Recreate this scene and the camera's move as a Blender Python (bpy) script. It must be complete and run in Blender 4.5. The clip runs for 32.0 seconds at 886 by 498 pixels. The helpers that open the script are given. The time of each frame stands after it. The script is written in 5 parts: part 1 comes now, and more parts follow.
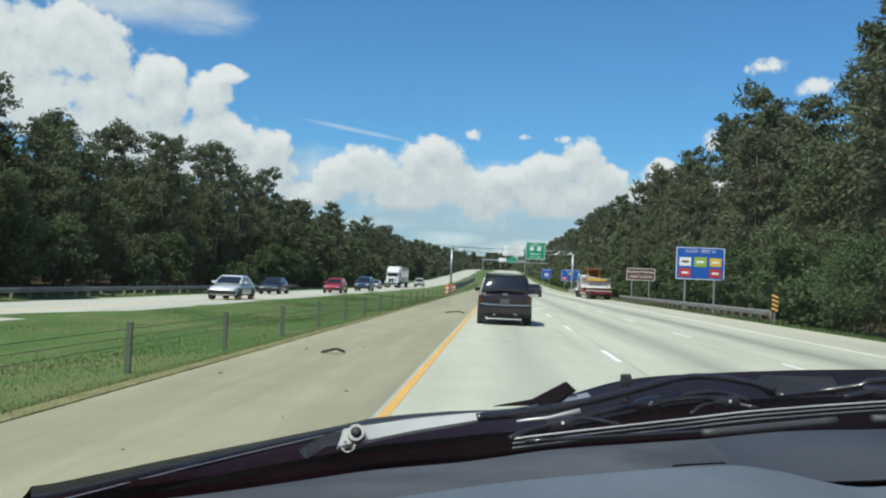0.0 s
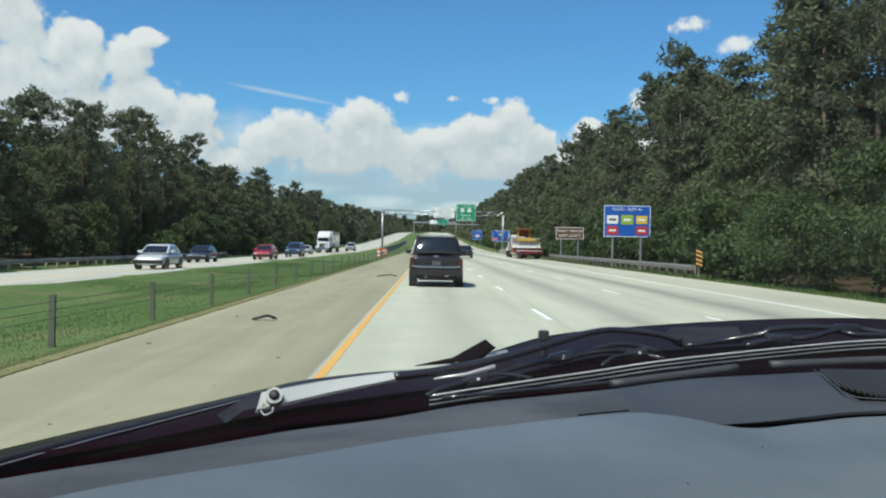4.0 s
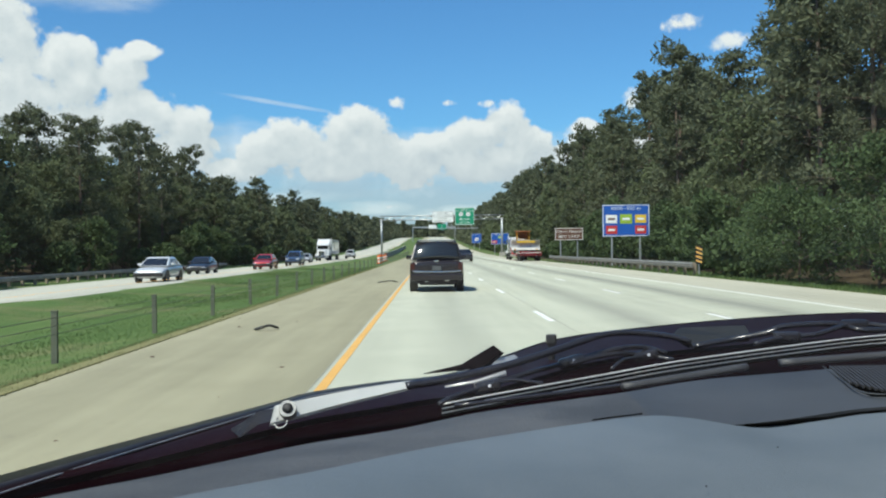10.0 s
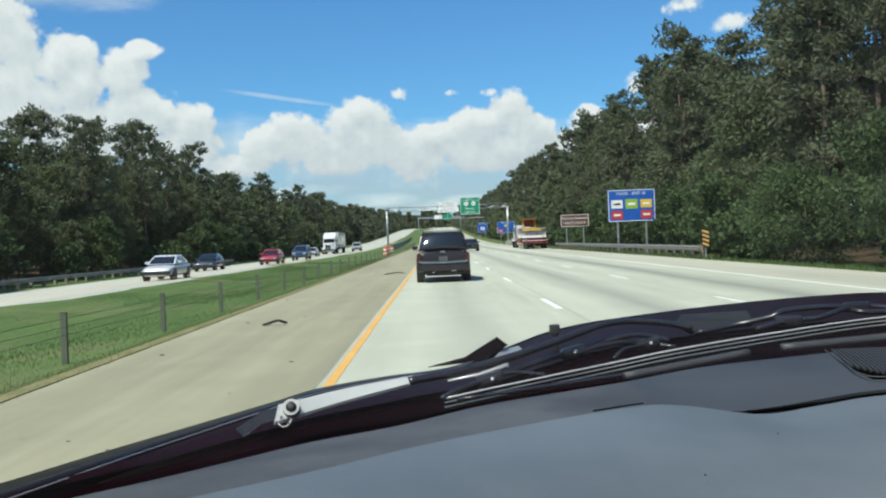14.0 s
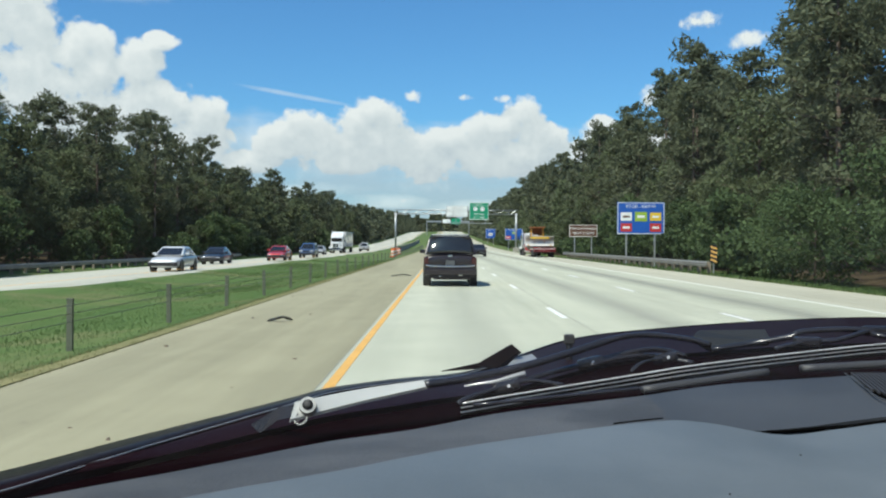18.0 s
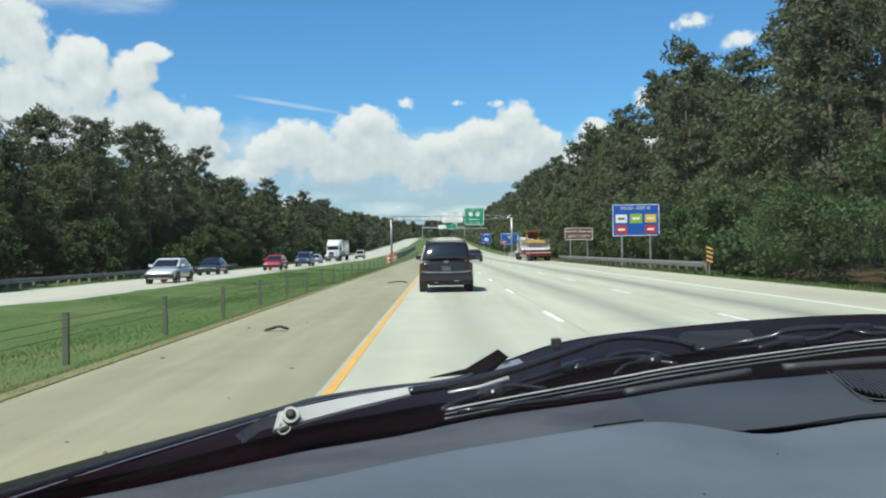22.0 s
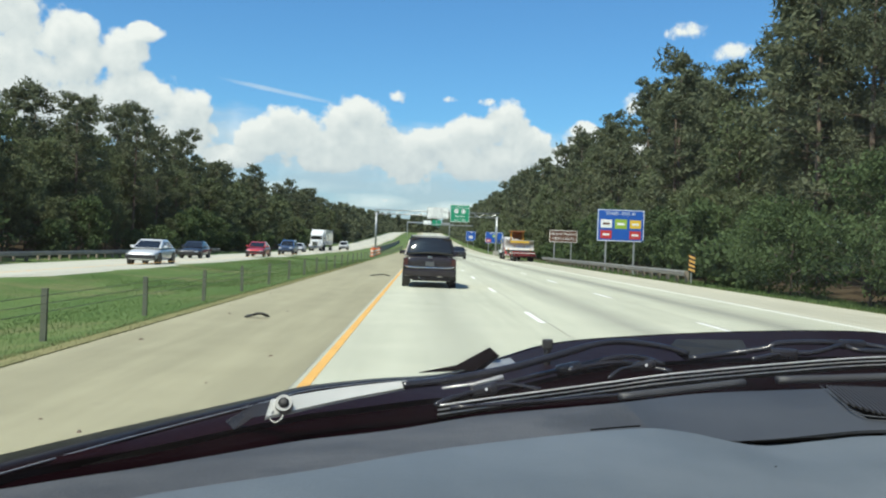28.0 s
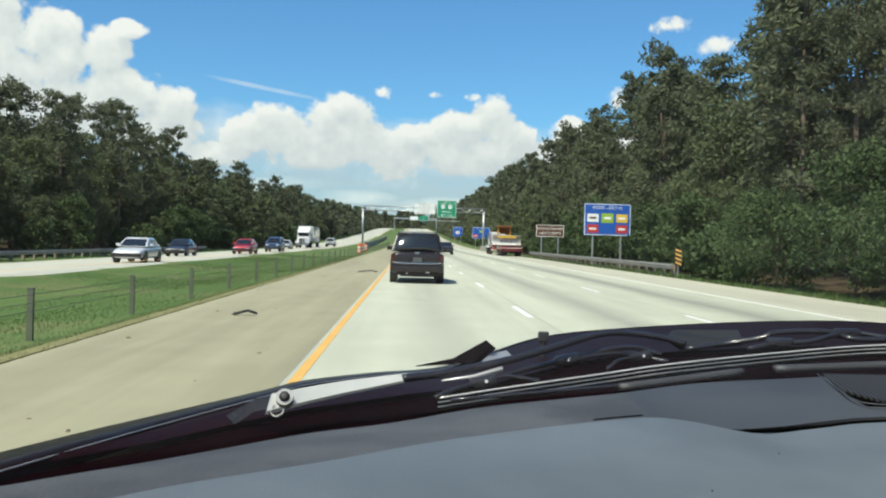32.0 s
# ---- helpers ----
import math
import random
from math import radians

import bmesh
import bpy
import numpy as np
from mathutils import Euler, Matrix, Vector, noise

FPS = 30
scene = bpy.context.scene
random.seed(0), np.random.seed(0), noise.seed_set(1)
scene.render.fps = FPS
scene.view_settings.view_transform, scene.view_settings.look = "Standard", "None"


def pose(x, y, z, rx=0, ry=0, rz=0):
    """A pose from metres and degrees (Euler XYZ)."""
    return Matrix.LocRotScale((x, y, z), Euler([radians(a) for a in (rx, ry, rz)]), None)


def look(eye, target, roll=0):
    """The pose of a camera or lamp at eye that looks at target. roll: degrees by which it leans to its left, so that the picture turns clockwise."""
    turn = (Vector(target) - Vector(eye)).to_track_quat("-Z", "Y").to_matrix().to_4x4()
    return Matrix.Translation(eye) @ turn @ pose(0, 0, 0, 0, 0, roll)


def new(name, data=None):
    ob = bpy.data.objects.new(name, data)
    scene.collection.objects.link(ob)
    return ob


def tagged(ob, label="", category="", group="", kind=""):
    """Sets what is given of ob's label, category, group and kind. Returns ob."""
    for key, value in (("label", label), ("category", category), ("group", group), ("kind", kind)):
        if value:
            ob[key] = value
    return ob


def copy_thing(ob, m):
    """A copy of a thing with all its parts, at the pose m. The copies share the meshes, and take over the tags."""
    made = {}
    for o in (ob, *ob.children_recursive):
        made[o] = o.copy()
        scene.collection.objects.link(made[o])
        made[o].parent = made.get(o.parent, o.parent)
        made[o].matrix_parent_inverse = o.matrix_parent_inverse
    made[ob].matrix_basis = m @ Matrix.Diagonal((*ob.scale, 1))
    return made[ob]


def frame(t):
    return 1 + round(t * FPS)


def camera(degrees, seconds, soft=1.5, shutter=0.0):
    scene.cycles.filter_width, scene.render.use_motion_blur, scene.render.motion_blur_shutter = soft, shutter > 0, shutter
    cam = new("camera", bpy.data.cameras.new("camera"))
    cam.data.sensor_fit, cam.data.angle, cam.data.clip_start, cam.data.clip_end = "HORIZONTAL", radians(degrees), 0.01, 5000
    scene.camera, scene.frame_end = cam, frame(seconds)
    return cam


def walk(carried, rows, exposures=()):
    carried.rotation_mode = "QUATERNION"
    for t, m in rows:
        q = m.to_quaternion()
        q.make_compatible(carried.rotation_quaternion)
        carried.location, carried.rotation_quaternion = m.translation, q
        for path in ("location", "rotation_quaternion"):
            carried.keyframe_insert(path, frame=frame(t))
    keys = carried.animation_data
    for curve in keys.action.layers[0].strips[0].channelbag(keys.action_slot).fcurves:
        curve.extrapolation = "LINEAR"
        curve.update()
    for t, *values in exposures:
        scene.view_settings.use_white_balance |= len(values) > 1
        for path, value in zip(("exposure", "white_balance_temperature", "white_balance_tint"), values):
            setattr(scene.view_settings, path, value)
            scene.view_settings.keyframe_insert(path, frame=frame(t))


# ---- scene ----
cam = camera(51.4, 32.0, soft=2.1)
PATH = [
    (0.0, pose(-0.0187, 0.0262, 1.4677, 91.954, -2.375, 3.470)),
    (0.5, pose(-0.0055, 0.0124, 1.4645, 91.762, -0.814, 2.244)),
    (1.0, pose(0.0016, 0.0103, 1.4630, 91.692, -1.260, 1.620)),
    (1.5, pose(0.0033, 0.0082, 1.4654, 90.384, 0.379, 1.079)),
    (2.0, pose(0.0042, 0.0053, 1.4663, 89.742, 0.434, 0.344)),
    (2.5, pose(0.0007, 0.0099, 1.4689, 89.468, -0.511, -0.226)),
    (3.0, pose(0.0053, 0.0041, 1.4669, 89.701, -0.072, -0.457)),
    (3.5, pose(0.0054, 0.0076, 1.4676, 89.736, -0.465, -0.601)),
    (5.5, pose(-0.0154, 0.0096, 1.4657, 90.049, -1.471, -1.050)),
    (6.0, pose(-0.0175, 0.0081, 1.4661, 90.208, -1.134, -1.322)),
    (6.5, pose(-0.0184, 0.0076, 1.4651, 90.335, -0.879, -1.500)),
    (7.0, pose(-0.0154, 0.0037, 1.4682, 90.188, 0.114, -1.531)),
    (7.5, pose(-0.0153, 0.0056, 1.4683, 89.864, -0.132, -1.574)),
    (8.0, pose(-0.0179, 0.0052, 1.4650, 89.707, -0.773, -1.686)),
    (8.5, pose(-0.0202, 0.0044, 1.4667, 89.816, -1.010, -1.665)),
    (9.0, pose(-0.0133, 0.0030, 1.4697, 90.295, -0.492, -1.219)),
    (9.5, pose(-0.0024, 0.0026, 1.4720, 90.386, 1.961, -0.801)),
    (10.0, pose(-0.0072, 0.0047, 1.4724, 90.038, 0.734, -0.816)),
    (10.5, pose(-0.0213, 0.0089, 1.4701, 89.693, -2.164, -0.465)),
    (11.0, pose(-0.0371, 0.0128, 1.4731, 90.150, -2.748, -0.031)),
    (11.5, pose(-0.0289, 0.0089, 1.4707, 90.074, -2.095, 0.434)),
    (12.0, pose(-0.0237, 0.0116, 1.4732, 90.205, -1.709, 0.303)),
    (12.5, pose(-0.0147, 0.0060, 1.4756, 89.890, 0.148, 0.183)),
    (13.0, pose(-0.0127, 0.0037, 1.4766, 89.556, -0.499, 0.107)),
    (13.5, pose(-0.0056, 0.0035, 1.4784, 89.308, 0.699, 0.048)),
    (14.0, pose(0.0023, 0.0017, 1.4777, 89.437, 2.361, -0.426)),
    (14.5, pose(0.0009, -0.0030, 1.4785, 88.720, 1.890, -0.971)),
    (16.5, pose(-0.0240, 0.0142, 1.4742, 90.483, -2.865, -0.526)),
    (17.0, pose(-0.0243, 0.0094, 1.4769, 90.354, -1.867, -0.329)),
    (17.5, pose(-0.0199, 0.0082, 1.4768, 90.189, -1.312, -0.088)),
    (18.0, pose(-0.0172, 0.0054, 1.4782, 89.695, -0.283, 0.033)),
    (18.5, pose(-0.0062, 0.0045, 1.4772, 89.410, -0.841, -0.161)),
    (19.0, pose(-0.0002, -0.0004, 1.4806, 89.687, 0.328, -0.315)),
    (19.5, pose(-0.0010, 0.0030, 1.4771, 90.221, -0.907, -0.383)),
    (20.0, pose(-0.0012, 0.0001, 1.4810, 90.535, -0.330, -0.288)),
    (20.5, pose(0.0007, -0.0008, 1.4785, 90.738, -0.068, -0.076)),
    (21.0, pose(0.0041, 0.0019, 1.4776, 90.596, -0.278, -0.001)),
    (21.5, pose(0.0026, -0.0011, 1.4785, 90.479, 0.131, -0.036)),
    (22.0, pose(0.0019, 0.0007, 1.4794, 90.060, 0.925, -0.207)),
    (22.5, pose(-0.0027, 0.0020, 1.4777, 89.981, -0.673, -0.558)),
    (23.0, pose(-0.0140, 0.0066, 1.4817, 90.015, -1.249, -0.790)),
    (23.5, pose(-0.0086, 0.0068, 1.4760, 90.146, -1.186, -0.767)),
    (24.0, pose(-0.0115, 0.0076, 1.4793, 89.830, -1.952, -0.901)),
    (24.5, pose(-0.0062, 0.0024, 1.4773, 89.479, -1.180, -1.351)),
    (25.0, pose(-0.0104, 0.0049, 1.4775, 89.218, -1.455, -1.443)),
    (25.5, pose(-0.0102, 0.0059, 1.4768, 89.349, -1.486, -1.319)),
    (27.5, pose(-0.0103, 0.0072, 1.4752, 89.815, -1.051, -0.830)),
    (28.0, pose(-0.0196, 0.0100, 1.4778, 89.812, -2.073, -1.214)),
    (28.5, pose(-0.0220, 0.0088, 1.4753, 89.967, -1.908, -1.355)),
    (29.0, pose(-0.0200, 0.0061, 1.4731, 90.060, -1.699, -1.335)),
    (29.5, pose(-0.0236, 0.0073, 1.4730, 90.122, -2.024, -1.377)),
    (30.0, pose(-0.0214, 0.0072, 1.4723, 90.005, -1.429, -1.424)),
    (30.5, pose(-0.0164, 0.0047, 1.4714, 89.778, -0.346, -1.640)),
    (31.0, pose(-0.0267, 0.0057, 1.4708, 89.719, -1.061, -1.871)),
    (31.5, pose(-0.0328, 0.0110, 1.4716, 89.666, -2.474, -2.038)),
    (32.0, pose(-0.0337, 0.0111, 1.4735, 89.564, -1.552, -2.020)),
]
walk(cam, PATH, exposures=[(0.0, 0.10, 6500, 2.0), (6.0, 0.12, 6500, 2.0), (10.0, 0.22, 6500, 2.0), (24.0, 0.22, 6550, 2.0), (28.0, 0.31, 6750, 2.0), (32.0, 0.33, 6900, 2.0)])

# ---------------------------------------------------------------- world, sun
SUN_DIR = Vector((-0.36, -0.42, 0.83)).normalized()
SUN_EL = math.asin(SUN_DIR.z)
SUN_AZ = math.atan2(SUN_DIR.x, SUN_DIR.y)


class Nodes:
    """Short hand for building node trees."""

    def __init__(self, tree):
        self.t = tree
        self.l = tree.links

    def add(self, kind, **props):
        n = self.t.nodes.new(kind)
        for key, value in props.items():
            setattr(n, key, value)
        return n

    def put(self, node, slot, value):
        if hasattr(value, "is_output"):
            self.l.new(value, node.inputs[slot])
        else:
            node.inputs[slot].default_value = value

    def math(self, op, a, b=0.0, c=0.0, clamp=False):
        n = self.add("ShaderNodeMath", operation=op, use_clamp=clamp)
        self.put(n, 0, a), self.put(n, 1, b), self.put(n, 2, c)
        return n.outputs[0]

    def noise(self, vec, scale, detail=3.0, rough=0.55):
        n = self.add("ShaderNodeTexNoise")
        self.put(n, "Scale", scale), self.put(n, "Detail", detail), self.put(n, "Roughness", rough)
        if vec is not None:
            self.put(n, "Vector", vec)
        return n.outputs["Fac"]

    def ramp(self, fac, stops):
        n = self.add("ShaderNodeValToRGB")
        el = n.color_ramp.elements
        while len(el) < len(stops):
            el.new(0.5)
        for e, (p, c) in zip(el, stops):
            e.position, e.color = p, (*c, 1) if len(c) == 3 else c
        self.put(n, 0, fac)
        return n.outputs[0]

    def mix(self, fac, a, b, blend="MIX"):
        n = self.add("ShaderNodeMix", data_type="RGBA", blend_type=blend)
        self.put(n, 0, fac), self.put(n, 6, a), self.put(n, 7, b)
        return n.outputs[2]

    def combine(self, x, y, z):
        n = self.add("ShaderNodeCombineXYZ")
        self.put(n, 0, x), self.put(n, 1, y), self.put(n, 2, z)
        return n.outputs[0]

    def span(self, v, a, b, lo=0.0, hi=1.0):
        n = self.add("ShaderNodeMapRange", interpolation_type="SMOOTHSTEP")
        self.put(n, 0, v), self.put(n, 1, a), self.put(n, 2, b), self.put(n, 3, lo), self.put(n, 4, hi)
        return n.outputs[0]


# cumulus clouds: azimuth, elevation, half width, half height, in thousandths of a radian
BANK_FAR = [(-179, 107, 36, 23), (-150, 117, 36, 28), (-77, 123, 43, 36), (-107, 98, 61, 28), (-22, 96, 52, 34), (-52, 104, 40, 30),
            (9, 107, 37, 22), (45, 121, 31, 23), (85, 131, 27, 29), (113, 110, 28, 23), (64, 93, 68, 25),
            (167, 118, 26, 21), (149, 98, 43, 17), (-209, 87, 43, 15), (226, 96, 49, 25), (323, 87, 74, 37),
            (450, 81, 98, 37)]
BANK_LEFT = [(-434, 201, 46, 61), (-449, 231, 43, 37), (-371, 188, 36, 36), (-395, 154, 74, 49), (-300, 206, 22, 12),
             (-320, 184, 31, 26), (-312, 139, 58, 34), (-254, 135, 29, 22), (-267, 103, 55, 28), (-366, 118, 86, 37),
             (-516, 190, 86, 80), (-595, 178, 98, 86)]
PUFFS = [(-33, 160, 12, 9), (20, 158, 12, 5), (61, 156, 15, 6), (272, 232, 34, 11), (318, 210, 42, 12), (232, 155, 36, 16),
         (269, 165, 34, 11), (367, 149, 49, 10), (-114, 62, 27, 6), (-12, 63, 18, 9), (-53, 47, 39, 5), (27, 41, 37, 5),
         (-168, 56, 31, 5)]
VEIL = [(-380, 268, 110, 26), (0, 30, 900, 60), (-30, 62, 330, 66), (-250, 90, 160, 50), (-110, 60, 110, 18), (60, 56, 120, 16), (-30, 38, 160, 12), (-210, 70, 90, 18)]

world = bpy.data.worlds.new("sky_world")
scene.world = world
world.use_nodes = True
wn = Nodes(world.node_tree)
world.node_tree.nodes.clear()
sky = wn.add("ShaderNodeTexSky", sky_type="NISHITA", sun_disc=False, sun_elevation=SUN_EL, sun_rotation=SUN_AZ,
             air_density=1.0, dust_density=0.7, ozone_density=2.0)
way = wn.add("ShaderNodeTexCoord").outputs["Generated"]
sep = wn.add("ShaderNodeSeparateXYZ")
wn.put(sep, 0, way)
azim = wn.math("MULTIPLY", wn.math("ARCTAN2", sep.outputs[0], sep.outputs[1]), 1000)
elev = wn.math("MULTIPLY", wn.math("ARCSINE", sep.outputs[2]), 1000)
flat = wn.combine(azim, elev, 0)
def blobs(rows, a, e):
    total = None
    for cx, cy, rx, ry in rows:
        dx = wn.math("DIVIDE", wn.math("SUBTRACT", a, cx), rx)
        dy = wn.math("DIVIDE", wn.math("SUBTRACT", e, cy), ry)
        d = wn.math("SUBTRACT", 1.0, wn.math("ADD", wn.math("MULTIPLY", dx, dx), wn.math("MULTIPLY", dy, dy)))
        total = d if total is None else wn.math("SMOOTH_MAX", total, d, 0.35)
    return total


def billows(a, e):
    """Rounded lumps with a ragged edge."""
    vec = wn.combine(a, e, 0)
    bend = wn.add("ShaderNodeTexNoise")
    wn.put(bend, "Vector", vec), wn.put(bend, "Scale", 0.022), wn.put(bend, "Detail", 3.0)
    shift = wn.add("ShaderNodeVectorMath", operation="SCALE")
    wn.put(shift, 0, bend.outputs["Color"]), wn.put(shift, 3, 26.0)
    moved = wn.add("ShaderNodeVectorMath", operation="ADD")
    wn.put(moved, 0, vec), wn.put(moved, 1, shift.outputs[0])
    out = None
    for scale, amp in ((0.030, 0.95), (0.080, 0.45)):
        vor = wn.add("ShaderNodeTexVoronoi", feature="SMOOTH_F1", voronoi_dimensions="2D")
        wn.put(vor, "Vector", moved.outputs[0]), wn.put(vor, "Scale", scale), wn.put(vor, "Smoothness", 0.2)
        term = wn.math("MULTIPLY", wn.math("SUBTRACT", 0.42, vor.outputs["Distance"]), amp)
        out = term if out is None else wn.math("ADD", out, term)
    return wn.math("ADD", out, wn.math("MULTIPLY", wn.math("SUBTRACT", wn.noise(vec, 0.055, 8, 0.66), 0.5), 2.4))


def heap(a, e):
    """The mass of the clouds, and their billows."""
    banks = wn.math("MULTIPLY", wn.math("MAXIMUM", blobs(BANK_FAR, a, e), blobs(BANK_LEFT, a, e)), 1.9)
    small = wn.math("SUBTRACT", wn.math("MULTIPLY", blobs(PUFFS, a, e), 0.85), 0.34)
    return wn.math("MAXIMUM", wn.math("MINIMUM", banks, 1.25), small), billows(a, e)


mass, lumps = heap(azim, elev)
mass_up, lumps_up = heap(wn.math("ADD", azim, -6.0), wn.math("ADD", elev, 15.0))
pile = wn.math("ADD", mass, lumps)
dens = wn.span(pile, 0.04, 0.85)
# open cumulus over the rest of the sky
beyond = wn.span(wn.math("ABSOLUTE", azim), 620, 900)
loose = wn.math("MULTIPLY", wn.span(wn.noise(way, 3.2, 6, 0.6), 0.53, 0.66), beyond)
wisp = wn.noise(wn.combine(wn.math("MULTIPLY", azim, 0.35), elev, 0), 0.03, 5, 0.6)
veil = wn.math("MULTIPLY", wn.span(wn.math("ADD", blobs(VEIL, azim, elev), wn.math("MULTIPLY", wn.math("SUBTRACT", wisp, 0.5), 2.2)), -0.3, 1.1), 0.70)
# a thin trail that slopes down to the right
dx = wn.math("DIVIDE", wn.math("ADD", azim, 158.0), 66.0)
dy = wn.math("DIVIDE", wn.math("ADD", wn.math("SUBTRACT", elev, 157.0), wn.math("MULTIPLY", wn.math("ADD", azim, 158.0), 0.15)), 3.0)
trail = wn.math("SUBTRACT", 1.0, wn.math("ADD", wn.math("MULTIPLY", dx, dx), wn.math("MULTIPLY", dy, dy)))
trail = wn.math("MULTIPLY", wn.span(wn.math("ADD", trail, wn.math("MULTIPLY", wn.math("SUBTRACT", wisp, 0.5), 2.2)), -0.3, 1.2), 0.42)
cover = wn.math("MAXIMUM", wn.math("MAXIMUM", wn.math("MAXIMUM", dens, loose), veil), trail, clamp=True)
rim_lit = wn.math("ADD", wn.math("MULTIPLY", wn.math("SUBTRACT", mass, mass_up), 0.26), wn.math("MULTIPLY", wn.math("SUBTRACT", lumps, lumps_up), 0.22))
rim_lit = wn.math("MINIMUM", wn.math("MAXIMUM", rim_lit, -0.34), 0.42)
lower = wn.span(elev, 50, 190, -0.08, 0.12)
shade = wn.math("ADD", wn.math("ADD", 0.52, rim_lit), lower, clamp=True)
cloud_col = wn.ramp(shade, [(0.05, (0.40, 0.46, 0.54)), (0.5, (0.55, 0.595, 0.645)), (1.0, (0.73, 0.745, 0.775))])
tint = wn.mix(1.0, sky.outputs[0], (0.051, 0.091, 0.127, 1), "MULTIPLY")
skin = wn.mix(cover, tint, cloud_col)
back = wn.add("ShaderNodeBackground")
wn.put(back, 0, skin), wn.put(back, 1, 1.0)
wout = wn.add("ShaderNodeOutputWorld")
wn.l.new(back.outputs[0], wout.inputs[0])

sun = new("sun", bpy.data.lights.new("sun", "SUN"))
sun.data.energy, sun.data.angle, sun.data.color = 4.7, radians(0.53), (1.0, 0.95, 0.87)
sun.matrix_world = look(SUN_DIR * 50, (0, 0, 0))


# ---------------------------------------------------------------- materials
def mat(name, dark, light, scale=3.0, rough=0.6, metal=0.0, bump=0.15, fine=40.0, coat=0.0, stretch=(1, 1, 1), spread=0.25,
        island=0.0, spec=0.5, obj=False):
    """A surface with two scales of tone and fine relief. Real size: scales are per metre."""
    m = bpy.data.materials.new(name)
    m.use_nodes = True
    n = Nodes(m.node_tree)
    bsdf = m.node_tree.nodes["Principled BSDF"]
    geo = n.add("ShaderNodeNewGeometry") if not obj else None
    src = geo.outputs["Position"] if geo else n.add("ShaderNodeTexCoord").outputs["Object"]
    mapn = n.add("ShaderNodeMapping")
    n.put(mapn, 0, src), n.put(mapn, 3, stretch)
    big, small = n.noise(mapn.outputs[0], scale, 4), n.noise(mapn.outputs[0], fine, 3, 0.6)
    fac = n.math("ADD", n.math("MULTIPLY", big, 0.65), n.math("MULTIPLY", small, 0.35))
    if island:
        g2 = n.add("ShaderNodeNewGeometry")
        fac = n.math("ADD", fac, n.math("MULTIPLY", n.math("SUBTRACT", g2.outputs["Random Per Island"], 0.5), island))
    col = n.ramp(fac, [(0.5 - spread, dark), (0.5 + spread, light)])
    n.put(bsdf, "Base Color", col)
    n.put(bsdf, "Roughness", n.math("ADD", rough - 0.06, n.math("MULTIPLY", small, 0.12)))
    n.put(bsdf, "Metallic", metal), n.put(bsdf, "Coat Weight", coat), n.put(bsdf, "Coat Roughness", 0.05)
    n.put(bsdf, "Specular IOR Level", spec)
    if bump:
        b = n.add("ShaderNodeBump")
        n.put(b, "Strength", bump), n.put(b, "Distance", 0.01), n.put(b, "Height", small)
        n.put(bsdf, "Normal", b.outputs[0])
    return m


def paint(name, c, rough=0.3, metal=0.2):
    return mat(name, [x * 0.85 for x in c], [min(1, x * 1.12) for x in c], 2.0, rough, metal, 0.0, 60.0, coat=0.8, obj=True)


def leaf_mat(name, dark, light):
    m = mat(name, dark, light, 0.35, 0.8, 0, 0.0, 3.0, spread=0.35, island=0.34, spec=0.12)
    n = Nodes(m.node_tree)
    bsdf = m.node_tree.nodes["Principled BSDF"]
    tr = n.add("ShaderNodeBsdfTranslucent")
    col = bsdf.inputs["Base Color"].links[0].from_socket
    n.l.new(col, tr.inputs[0])
    mx = n.add("ShaderNodeMixShader")
    mx.inputs[0].default_value = 0.34
    n.l.new(bsdf.outputs[0], mx.inputs[1]), n.l.new(tr.outputs[0], mx.inputs[2])
    out = m.node_tree.nodes["Material Output"]
    n.l.new(mx.outputs[0], out.inputs[0])
    return m


